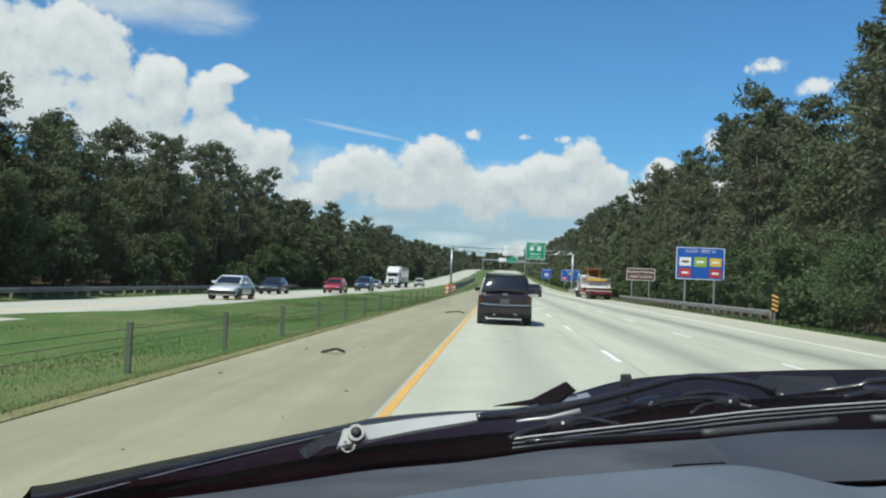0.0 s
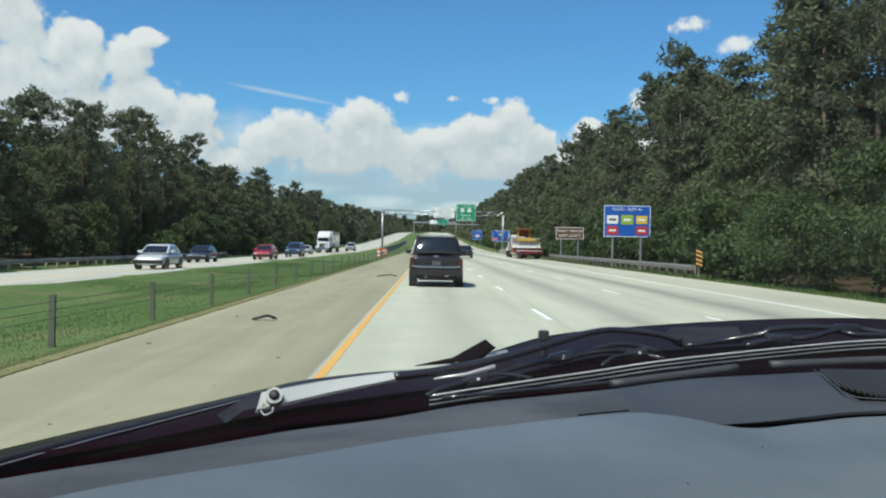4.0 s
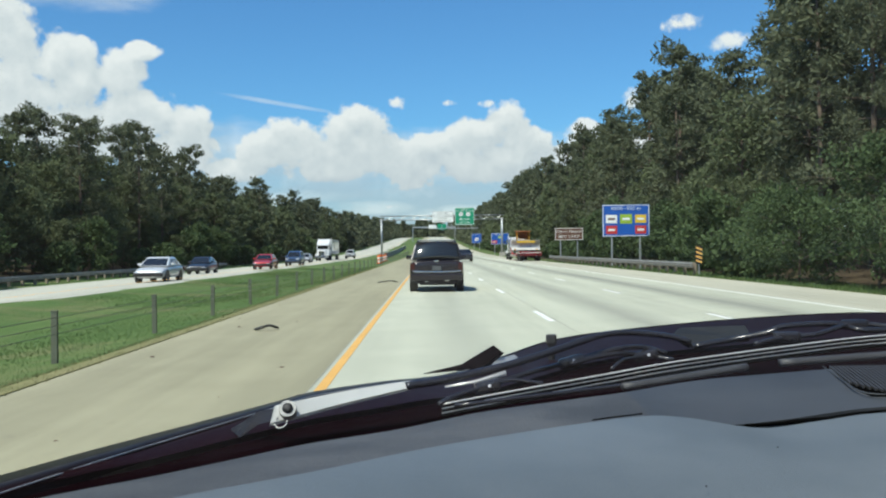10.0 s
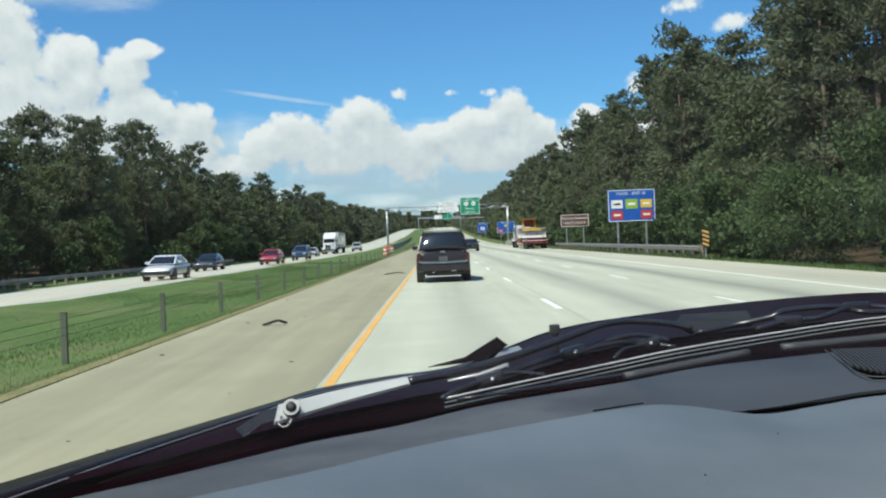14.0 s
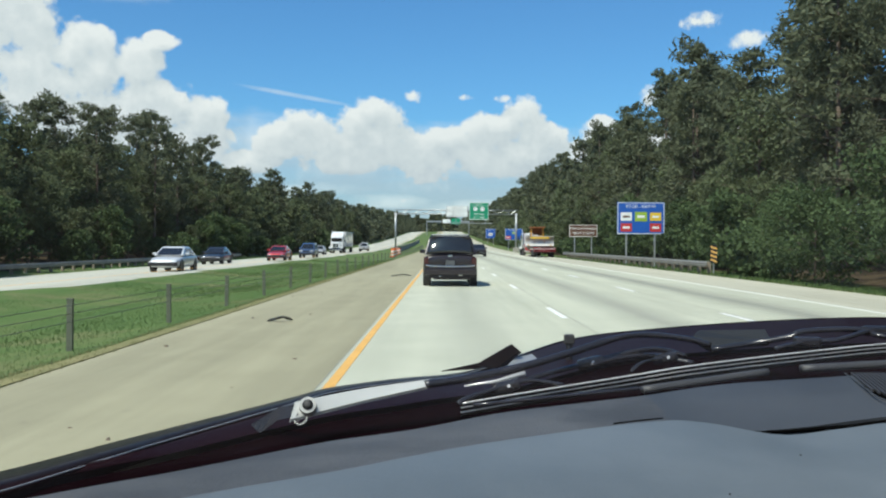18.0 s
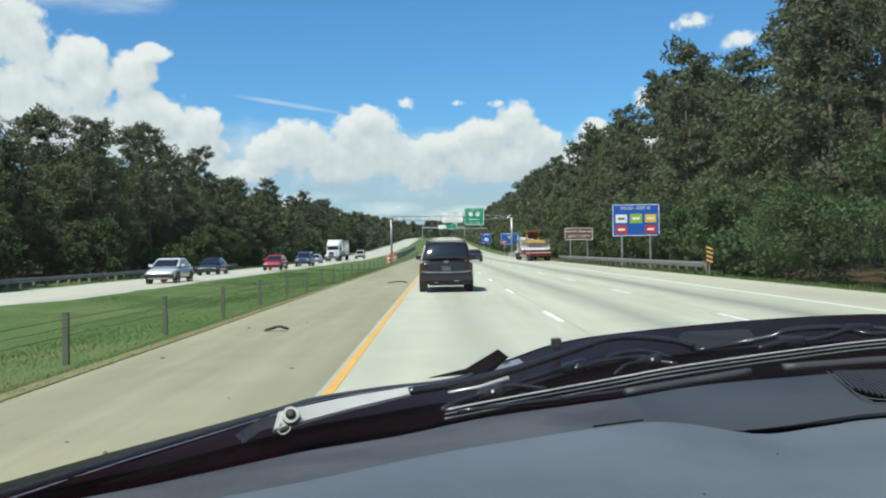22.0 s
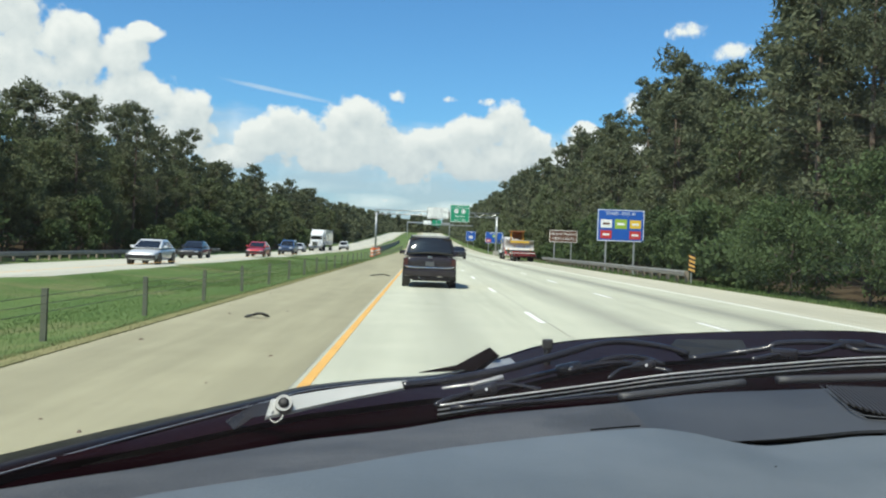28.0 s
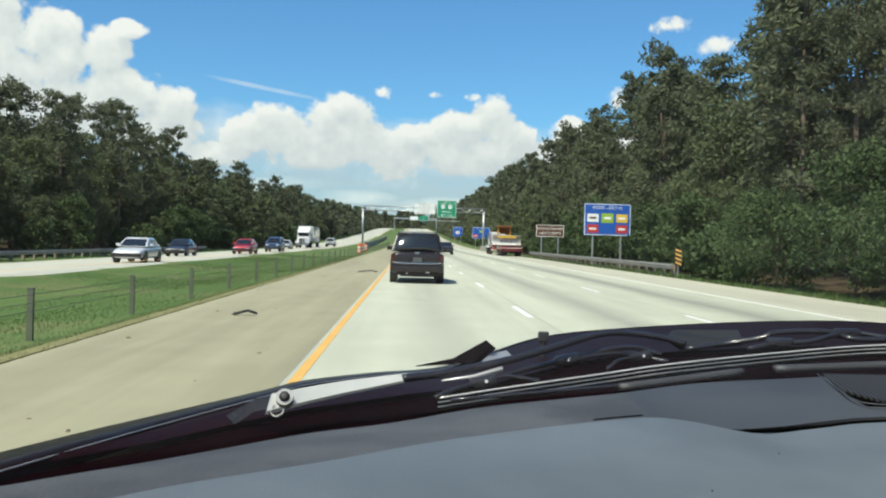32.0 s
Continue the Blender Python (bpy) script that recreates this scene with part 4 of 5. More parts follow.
def vehicle(name, at, turn, label, colour, length, width, height, body, cabin, wheel_r=0.33, rails=False, detail=False):
    """A passenger vehicle facing +y. body: stations (y, width share, bottom, top); cabin: rear and front foot, rear and front roof, belt height."""
    top = empty(name, at, label, "car" if name != "suv" else "suv", turn=turn)
    w = width / 2
    g = Geo().loft([ring(y, w * ws, zb, zt) for y, ws, zb, zt in body])
    part("body", g, colour, top, round_off=2)
    rf, ff, rr, fr, belt = cabin
    wb, wt = (w * 0.96, w * 0.78) if detail else (w * 0.93, w * 0.74)
    lo = [Vector((-wb, rf, belt)), Vector((wb, rf, belt)), Vector((wb, ff, belt)), Vector((-wb, ff, belt))]
    hi = [Vector((-wt, rr, height)), Vector((wt, rr, height)), Vector((wt, fr, height)), Vector((-wt, fr, height))]
    c = Geo().loft([lo, [a.lerp(b, 0.93) for a, b in zip(lo, hi)], [b * 1.0 + Vector((-0.06 * (b.x > 0) + 0.06 * (b.x < 0), 0.08 if b.y == rr else -0.08, 0.03)) for b in hi]])
    part("cabin", c, colour, top, smooth=40, bevel=0.05)
    if detail:
        def bowed(u, v):
            p = lo[0].lerp(lo[1], 0.04 + 0.92 * u).lerp(hi[0].lerp(hi[1], 0.04 + 0.92 * u), 0.07 + 0.83 * v)
            return p + Vector((0, -0.85, 0.52)) * (0.008 + 0.11 * (1 - (2 * u - 1) ** 2) + 0.02 * (1 - (2 * v - 1) ** 2))
        part("rear_window", Geo().sheet(15, 7, bowed), M_CARGLASS, top, "dark tinted rear window", smooth=True, solid=0.01)
    else:
        part("rear_window", patch(lo[0], lo[1], hi[1], hi[0], 0.07, 0.93, 0.10, 0.84, 0.006), M_CARGLASS, top, "dark tinted rear window")
    part("windscreen", patch(lo[2], lo[3], hi[3], hi[2], 0.06, 0.94, 0.06, 0.86, 0.006), M_CARGLASS, top, "dark windscreen")
    for a, b, cc, d in ((1, 2, 2, 1), (3, 0, 0, 3)):
        for u0, u1 in ((0.08, 0.34), (0.37, 0.63), (0.66, 0.90)) if detail or height > 1.6 else ((0.12, 0.48), (0.52, 0.88)):
            part("side_window", patch(lo[a], lo[b], hi[cc], hi[d], u0, u1, 0.08, 0.82, 0.006), M_CARGLASS, top)
    y0, y1 = body[0][0], body[-1][0]
    zt0, zt1 = body[1][3], body[-2][3]
    for s in (-1, 1):
        part("tail_lamp", Geo().box((s * w * 0.88, y0 + 0.05, zt0 - 0.20), (0.17, 0.10, 0.26)), M_REDLAMP, top, bevel=0.02, label="red tail lamp")
        part("headlamp", Geo().box((s * w * 0.70, y1 - 0.06, zt1 - 0.16), (0.36, 0.12, 0.15)), M_HEADLAMP, top, bevel=0.03, label="clear headlamp")
        part("door_mirror", Geo().box((s * (w + 0.075), ff - 0.55, belt + 0.10), (0.22, 0.12, 0.15)), colour, top, bevel=0.04)
        for y in (y0 + length * 0.2, y1 - length * 0.19):
            wheel(top, s * (w - 0.12), y, wheel_r, 0.22)
            part("wheel_arch", Geo().tube([(s * (w - 0.25), y, wheel_r + 0.02), (s * (w + 0.003), y, wheel_r + 0.02)], wheel_r * 1.16, 24), M_BLACKPLASTIC, top)
    part("front_bumper", Geo().box((0, y1 - 0.03, 0.46), (width * 0.94, 0.16, 0.22)), M_BLACKPLASTIC, top, bevel=0.03)
    part("grille", Geo().box((0, y1 - 0.02, zt1 - 0.20), (width * 0.42, 0.08, 0.14)), M_BLACKPLASTIC, top, bevel=0.01)
    part("rear_bumper", Geo().box((0, y0 + 0.02, 0.52), (width * 0.96, 0.16, 0.24)), colour, top, bevel=0.04)
    part("number_plate", Geo().box((0, y0 - 0.045, zt0 - 0.26), (0.31, 0.02, 0.16)), M_PLATE, top, label="blank pale number plate")
    if rails:
        for s in (-1, 1):
            part("roof_rail", Geo().tube([(s * wt * 0.9, rr + 0.25, height + 0.02), (s * wt * 0.9, rr + 0.35, height + 0.09),
                                          (s * wt * 0.9, fr - 0.35, height + 0.09), (s * wt * 0.9, fr - 0.25, height + 0.02)], 0.022, 8), M_BLACKPLASTIC, top)
        for y in (rr + 0.5, fr - 0.5):
            part("cross_bar", Geo().tube([(-wt * 0.9, y, height + 0.09), (wt * 0.9, y, height + 0.09)], 0.018, 8), M_GALV, top)
    return top


M_SUVLOW = mat("suv_bumper_plastic", (0.006, 0.005, 0.006), (0.014, 0.012, 0.013), 4.0, 0.6, obj=True, spec=0.2)
SUV_BODY = [(-2.42, 0.80, 0.44, 1.02), (-2.39, 0.91, 0.36, 1.09), (-2.28, 0.985, 0.33, 1.13), (-1.2, 1.0, 0.30, 1.10), (0.9, 1.0, 0.30, 1.08), (2.1, 0.97, 0.32, 1.02), (2.40, 0.86, 0.38, 0.86)]
suv = vehicle("suv", (0.22, 34.4, 0), 0, "dark plum suv with tinted rear window on the inner lane", M_SUVPAINT, 4.8, 1.90, 1.72,
              SUV_BODY, (-2.36, 1.15, -2.02, 0.35, 1.10), 0.375, rails=True, detail=True)
for g, m, nm, lb in ((Geo().tube(catmull([(-0.86, -2.34, 0.80), (-0.78, -2.42, 0.73), (-0.4, -2.455, 0.71), (0.4, -2.455, 0.71), (0.78, -2.42, 0.73), (0.86, -2.34, 0.80)], 24), 0.022, 8),
                      M_CHROME, "bumper_trim", "thin chrome strip along the bumper"),
                     (Geo().box((0, -2.405, 1.075), (0.16, 0.05, 0.07)), M_CHROME, "emblem", "small bright badge"),
                     (Geo().box((0, -2.37, 0.42), (1.40, 0.17, 0.24)), M_SUVLOW, "rear_valance", "black lower valance"),
                     (Geo().box((0, -0.2, 0.36), (1.20, 4.2, 0.24)), M_BLACKPLASTIC, "underbody", ""),
                     (Geo().box((0.36, -2.455, 0.40), (0.16, 0.03, 0.035)), M_CHROME, "reflector", "bright tow cover"),
                     (Geo().box((-0.36, -2.455, 0.36), (0.08, 0.04, 0.035)), M_CHROME, "exhaust_tip", "chrome exhaust tip"),
                     (Geo().box((0, -2.00, 1.725), (0.34, 0.07, 0.03)), M_REDLAMP, "brake_lamp", "high brake lamp"),
                     (Geo().tube([(0.05, -2.33, 1.20), (0.45, -2.30, 1.235)], 0.010, 6), M_BLACKPLASTIC, "rear_wiper", ""),
                     (Geo().box((0, -1.97, 1.752), (1.28, 0.12, 0.02)), M_SUVPAINT, "roof_spoiler", "")):
    part(nm, g, m, suv, lb, bevel=0.006 if nm not in ("bumper_trim", "rear_wiper") else 0)

SEDAN = [(-2.35, 0.74, 0.44, 0.84), (-2.31, 0.86, 0.34, 0.92), (-2.18, 0.94, 0.26, 0.97), (-1.6, 0.99, 0.22, 0.985), (-0.6, 1.0, 0.22, 0.97), (0.5, 1.0, 0.22, 0.955),
         (1.1, 0.99, 0.22, 0.93), (1.7, 0.96, 0.22, 0.86), (2.1, 0.91, 0.24, 0.77), (2.28, 0.83, 0.27, 0.70), (2.35, 0.70, 0.32, 0.60)]
TALL = [(-2.30, 0.88, 0.42, 1.02), (-2.22, 0.97, 0.30, 1.06), (-1.2, 1.0, 0.28, 1.06), (0.9, 1.0, 0.28, 1.04), (2.0, 0.96, 0.30, 0.98), (2.30, 0.84, 0.36, 0.82)]
SED_CAB, TALL_CAB = (-1.80, 1.20, -0.85, 0.15, 0.955), (-2.2, 1.15, -1.8, 0.35, 1.04)


def on_z(x, y):
    return rise(y) + cross(x) + 0.0


for nm, x, y, turn, c, lb, st in (
        ("sedan", -16.4, 56, 180, (0.66, 0.67, 0.68), "silver-white sedan on the oncoming carriageway", 0),
        ("sedan", -20.2, 82, 180, (0.03, 0.03, 0.035), "dark sedan on the oncoming carriageway", 0),
        ("sedan", -16.4, 92, 180, (0.42, 0.03, 0.03), "red sedan on the oncoming carriageway", 0),
        ("suv", -16.4, 112, 180, (0.05, 0.10, 0.22), "blue suv on the oncoming carriageway", 1),
        ("sedan", -20.2, 150, 180, (0.50, 0.50, 0.50), "pale sedan on the oncoming carriageway", 0),
        ("suv", -16.4, 190, 180, (0.60, 0.60, 0.60), "white suv on the oncoming carriageway", 1),
        ("sedan", 4.2, 112, 0, (0.02, 0.02, 0.024), "black sedan ahead in the middle lane", 0),
        ("suv", 0.7, 170, 0, (0.10, 0.10, 0.11), "grey suv far ahead in the inner lane", 1)):
    z = on_z(x, y) if x < 0 else rise(y)
    vehicle(nm, (x, y, z), turn, lb, paint(nm + "_paint", c), 4.7, 1.84, 1.46 if not st else 1.74, TALL if st else SEDAN, TALL_CAB if st else SED_CAB)


# ---------------------------------------------------------------- roadside: barriers, signs, gantry
cable = empty("cable_barrier", (-5.50, 0, 0), "low cable barrier on weathered steel posts in the median grass", "barrier")
post_mesh = None
for k in range(52):
    y = -6 + 4.88 * k
    if post_mesh is None:
        pg = Geo().box((0, 0, 0.34), (0.085, 0.06, 0.80))
        pg.box((0, 0, 0.745), (0.095, 0.07, 0.02))
        first = part("post", pg, M_POST, cable)
        post_mesh = first.data
        ob = first
    else:
        ob = new("post", post_mesh)
        ob.parent = cable
    ob.matrix_basis = pose(0, y, rise(y) - 0.10, random.uniform(-1.5, 1.5), random.uniform(-1.5, 1.5), 0)
for z in (0.40, 0.52, 0.64):
    pts = [(0.06, -30 + 20 * i, z - 0.08 + rise(-30 + 20 * i)) for i in range(14)]
    part("cable", Geo().tube(pts, 0.006, 6), M_POST, cable, "taut steel cable")


def guardrail(x, y0, y1, z, label, face):
    top = empty("guardrail", (x, y0, z), label, "guardrail")
    prof = [(0.0, 0.0), (0.0, 0.04), (0.05, 0.08), (0.05, 0.12), (0.0, 0.155), (0.05, 0.19), (0.05, 0.23), (0.0, 0.27), (0.0, 0.31)]
    n = max(2, int((y1 - y0) / 8))
    g = Geo()
    g.loft([[(-face * a, yy, rise(y0 + yy) + 0.44 + b) for a, b in prof] for yy in [(y1 - y0) * i / n for i in range(n + 1)]], cap=False, closed=False)
    part("rail", g, M_RAIL, top, "weathered steel w-beam", solid=0.004)
    me = None
    for k in range(int((y1 - y0) / 1.905)):
        if me is None:
            pg = Geo().box((face * 0.20, 0, 0.28), (0.15, 0.20, 0.90)).box((face * 0.07, 0, 0.58), (0.14, 0.14, 0.30))
            ob = part("post", pg, M_WOOD, top)
            me = ob.data
        else:
            ob = new("post", me)
            ob.parent = top
        yy = 0.4 + 1.905 * k
        ob.location = (0, yy, rise(y0 + yy))
    return top


marker = empty("hazard_marker", (13.9, 47.4, -0.12), "yellow and black striped hazard marker at the guardrail's end", "sign")
part("post", Geo().box((0, 0.05, 0.6), (0.07, 0.05, 1.2)), M_GALV, marker)
plate = part("board", Geo().box((0, 0, 1.15), (0.34, 0.02, 0.92)), M_SIGNBLACK, marker, bevel=0.004)
for k in range(4):
    z = 0.82 + 0.22 * k
    part("stripe", Geo().add([(-0.165, -0.014, z), (0.165, -0.014, z - 0.12), (0.165, -0.014, z - 0.01), (-0.165, -0.014, z + 0.11)], [(0, 1, 2, 3)]), M_YELLOW, plate, "yellow stripe", solid=0.002)
guardrail(13.75, 48, 106, -0.10, "weathered steel guardrail on timber posts beside the outer shoulder", 1)
guardrail(-26.4, -20, 120, -0.62, "weathered steel guardrail beyond the oncoming carriageway", -1)


def post_sign(at, w, h, z0, material, label, words, panels=()):
    """A sign board on two steel posts that faces the traffic; bars and panels in shares of the board."""
    x, y = at
    top = empty("road_sign", (x, y, rise(y) + cross(x)), label, "sign")
    for s in (-0.3, 0.3):
        part("post", Geo().box((s * w, 0.10, (z0 + h) / 2 - 0.1), (0.13, 0.10, z0 + h + 0.1)), M_GALV, top, "grey steel post", bevel=0.01)
    board = part("board", Geo().box((0, 0, z0 + h / 2), (w, 0.05, h)), material, top, bevel=0.012)
    b = 0.05
    for c, s in (((0, z0 + b), (w - 0.06, b)), ((0, z0 + h - b), (w - 0.06, b)), ((-w / 2 + b, z0 + h / 2), (b, h - 0.1)), ((w / 2 - b, z0 + h / 2), (b, h - 0.1))):
        part("border", Geo().box((c[0], -0.029, c[1]), (s[0], 0.006, s[1])), M_SIGNWHITE, board)
    for text, v, size in words:
        lettering("lettering", text, size, M_SIGNWHITE, board, (0, -0.031, z0 + h / 2 + v * h / 2), "white lettering")
    for u, v, bw, bh, m in panels:
        pn = part("logo_panel", Geo().box((u * w / 2, -0.032, z0 + h / 2 + v * h / 2), (bw * w, 0.012, bh * h)), m, board, bevel=0.004)
        part("logo_bar", Geo().box((u * w / 2, -0.041, z0 + h / 2 + v * h / 2), (bw * w * 0.6, 0.006, bh * h * 0.25)), M_SIGNWHITE if m is not M_SIGNWHITE else M_BROWN, pn)
    return top


M_LOGO_R = paint("logo_red", (0.50, 0.04, 0.04), 0.5, 0)
M_LOGO_G = paint("logo_lime", (0.30, 0.45, 0.05), 0.5, 0)
M_LOGO_Y = paint("logo_yellow", (0.75, 0.50, 0.05), 0.5, 0)
post_sign((15.4, 72), 3.7, 2.5, 2.6, M_BLUE, "blue service sign with coloured logo panels on two posts", [("FOOD - EXIT 41", 0.74, 0.24)],
          [(-0.62, 0.10, 0.24, 0.26, M_SIGNWHITE), (0.0, 0.10, 0.26, 0.30, M_LOGO_G), (0.62, 0.10, 0.24, 0.26, M_LOGO_Y),
           (-0.62, -0.58, 0.24, 0.26, M_LOGO_R), (0.62, -0.58, 0.24, 0.26, M_LOGO_R)])
post_sign((15.6, 205), 3.8, 2.5, 2.5, M_BLUE, "blue service sign with two logo panels beside the road", [("GAS - EXIT 41", 0.74, 0.24)],
          [(0.05, 0.28, 0.24, 0.22, M_LOGO_G), (-0.62, -0.55, 0.30, 0.26, M_LOGO_R)])
brown = post_sign((15.3, 101), 3.1, 1.35, 2.6, M_BROWN, "brown sign with two lines of white lettering on posts", [("Historic Newnan", 0.40, 0.30), ("NEXT 2 EXITS", -0.40, 0.28)])
post_sign((15.8, 310), 3.2, 3.2, 2.2, M_BLUE, "blue service sign far along the road", [("LODGING", 0.74, 0.30)], [(0.0, -0.2, 0.4, 0.3, M_SIGNWHITE)])

GY = 182.0
gz = rise(GY)
gantry = empty("sign_gantry", (0, GY, gz), "galvanised steel lattice sign gantry across the carriageway", "gantry")
for x in (-9.5, 14.3):
    for dy in (-0.55, 0.55):
        part("leg", Geo().tube([(x, dy, -0.2), (x, dy, 7.55)], 0.17, 12), M_GALV, gantry, smooth=True)
    for k in range(5):
        s = 1 if k % 2 else -1
        part("leg_brace", Geo().tube([(x, -0.55 * s, 0.9 + 1.3 * k), (x, 0.55 * s, 2.1 + 1.3 * k)], 0.055, 8), M_GALV, gantry)
    part("foot", Geo().box((x, 0, 0.28), (1.0, 1.9, 0.9)), M_BARRIER, gantry, "concrete footing", bevel=0.05)
for dy in (-0.55, 0.55):
    for z in (7.30, 8.10):
        part("chord", Geo().tube([(-9.9, dy, z), (14.7, dy, z)], 0.085, 10), M_GALV, gantry, smooth=True)
    for k in range(20):
        x = -9.5 + 1.19 * k
        z0, z1 = (7.30, 8.10) if k % 2 else (8.10, 7.30)
        part("lattice_bar", Geo().tube([(x, dy, z0), (x + 1.19, dy, z1)], 0.038, 6), M_GALV, gantry)
for k in range(21):
    x = -9.5 + 1.19 * k
    part("lattice_bar", Geo().tube([(x, -0.55, 7.3 + 0.8 * (k % 2)), (x, 0.55, 7.3 + 0.8 * (k % 2))], 0.038, 6), M_GALV, gantry)
part("walkway", Geo().box((4.85, -1.1, 5.50), (9.4, 0.55, 0.12)), M_GALV, gantry, "narrow service walkway", bevel=0.02)
for x in (0.9, 2.4, 4.3, 5.6, 8.2):
    part("hanger", Geo().box((x, -0.80, 6.75), (0.09, 0.10, 2.6)), M_GALV, gantry)
    part("lamp_arm", Geo().box((x, -1.0, 5.60), (0.10, 0.7, 0.10)), M_GALV, gantry)
gs = part("green_sign", Geo().box((6.9, -0.92, 7.87), (3.8, 0.06, 3.38)), M_GREEN, gantry, "green exit sign with white lettering", bevel=0.02)
for c, s in (((6.9, 6.26), (3.66, 0.07)), ((6.9, 9.48), (3.66, 0.07)), ((5.07, 7.87), (0.07, 3.24)), ((8.73, 7.87), (0.07, 3.24)), ((6.9, 8.92), (3.66, 0.05))):
    part("border", Geo().box((c[0], -0.954, c[1]), (s[0], 0.008, s[1])), M_SIGNWHITE, gs)
lettering("lettering", "EXIT 41", 0.30, M_SIGNWHITE, gs, (6.9, -0.956, 9.19))
lettering("lettering", "Newnan", 0.42, M_SIGNWHITE, gs, (6.9, -0.956, 7.30))
lettering("lettering", "EXIT 1 MILE", 0.30, M_SIGNWHITE, gs, (6.9, -0.956, 6.62))
for x, n in ((6.2, "27"), (7.6, "29")):
    shield = part("route_shield", Geo().tube([(x, -0.950, 8.30), (x, -0.962, 8.30)], 0.42, 24), M_SIGNWHITE, gs, "white route shield")
    lettering("lettering", n, 0.40, M_SIGNBLACK, gs, (x, -0.966, 8.30))
ws = part("white_sign", Geo().box((2.6, -0.92, 7.80), (4.25, 0.06, 2.16)), M_SIGNWHITE, gantry, "white regulatory sign with black lettering", bevel=0.02)
for c, s in (((2.6, 6.78), (4.15, 0.04)), ((2.6, 8.82), (4.15, 0.04)), ((0.53, 7.8), (0.04, 2.0)), ((4.67, 7.8), (0.04, 2.0)), ((2.6, 8.14), (4.15, 0.04))):
    part("border", Geo().box((c[0], -0.953, c[1]), (s[0], 0.006, s[1])), M_SIGNBLACK, ws)
for words, z, h in (("STATE LAW", 8.47, 0.30), ("MOVE OVER OR SLOW DOWN", 7.86, 0.23), ("FOR STOPPED", 7.46, 0.23), ("EMERGENCY VEHICLES", 7.06, 0.23)):
    lettering("lettering", words, h, M_SIGNBLACK, ws, (2.6, -0.954, z))

# far gantry with a green board
far_g = empty("sign_gantry", (0, 520, rise(520)), "grey sign gantry far along the road", "gantry")
for x in (-9.5, 14.3):
    part("leg", Geo().tube([(x, 0, -0.2), (x, 0, 8.1)], 0.25, 10), M_GALV, far_g)
part("chord", Geo().box((2.4, 0, 7.7), (24.4, 0.8, 0.8)), M_GALV, far_g)
part("green_sign", Geo().box((6.9, -0.6, 7.9), (5.0, 0.08, 3.2)), M_GREEN, far_g, "green sign board")
part("white_sign", Geo().box((1.6, -0.6, 7.9), (4.2, 0.08, 2.2)), M_SIGNWHITE, far_g, "white sign board")

# concrete median barrier and drums
med = empty("median_barrier", (-9.5, 172, rise(172) - 0.3), "grey stained concrete median barrier", "barrier")
for k in range(30):
    y = 6.1 * k
    prof = [(-0.30, 0.0), (-0.30, 0.08), (-0.16, 0.34), (-0.09, 1.05), (0.09, 1.05), (0.16, 0.34), (0.30, 0.08), (0.30, 0.0)]
    g = Geo().loft([[(a, yy, b) for a, b in prof] for yy in (0.012, 6.088)])
    ob = part("section", g, M_BARRIER, med)
    ob.location = (0, y, rise(172 + y) - rise(172) + 0.05)


def drum(x, y):
    top = empty("traffic_drum", (x, y, rise(y) + cross(x) - 0.0), "orange traffic drum with white bands standing in the median", "drum", "drums in the median")
    part("base", Geo().tube([(0, 0, 0), (0, 0, 0.08)], [0.40, 0.36], 18), M_TYRE, top, "black rubber base")
    for i in range(5):
        r0, r1 = 0.30 - 0.014 * i, 0.29 - 0.014 * i
        part("band", Geo().tube([(0, 0, 0.06 + 0.2 * i), (0, 0, 0.255 + 0.2 * i)], [r0, r1], 18), M_ORANGE if i % 2 == 0 else M_SIGNWHITE, top, smooth=False)
    part("handle", Geo().tube([(-0.12, 0, 1.05), (-0.1, 0, 1.14), (0.1, 0, 1.14), (0.12, 0, 1.05)], 0.025, 8), M_ORANGE, top)
    return top


first_drum = drum(-6.2, 112)
for x, y in ((-6.6, 122), (-6.9, 131), (-7.1, 140), (-7.3, 152)):
    copy_thing(first_drum, pose(x, y, rise(y) + cross(x), 0, 0, random.uniform(0, 90)))

# ---------------------------------------------------------------- lorries
M_TRUCKWHITE = paint("lorry_white_paint", (0.72, 0.73, 0.73), 0.35, 0)
M_TRAILER = paint("dark_red_trailer_paint", (0.16, 0.015, 0.02), 0.45, 0.1)
M_RED = paint("bright_red_paint", (0.55, 0.02, 0.03), 0.4, 0)
M_DOZER = paint("dozer_yellow_paint", (0.55, 0.27, 0.03), 0.55, 0)
M_RUST = mat("rusty_canopy", (0.18, 0.06, 0.02), (0.34, 0.13, 0.05), 3.0, 0.8, obj=True)
M_STEEL = mat("worn_blade_steel", (0.40, 0.38, 0.35), (0.66, 0.64, 0.60), 2.0, 0.45, 0.6, obj=True)


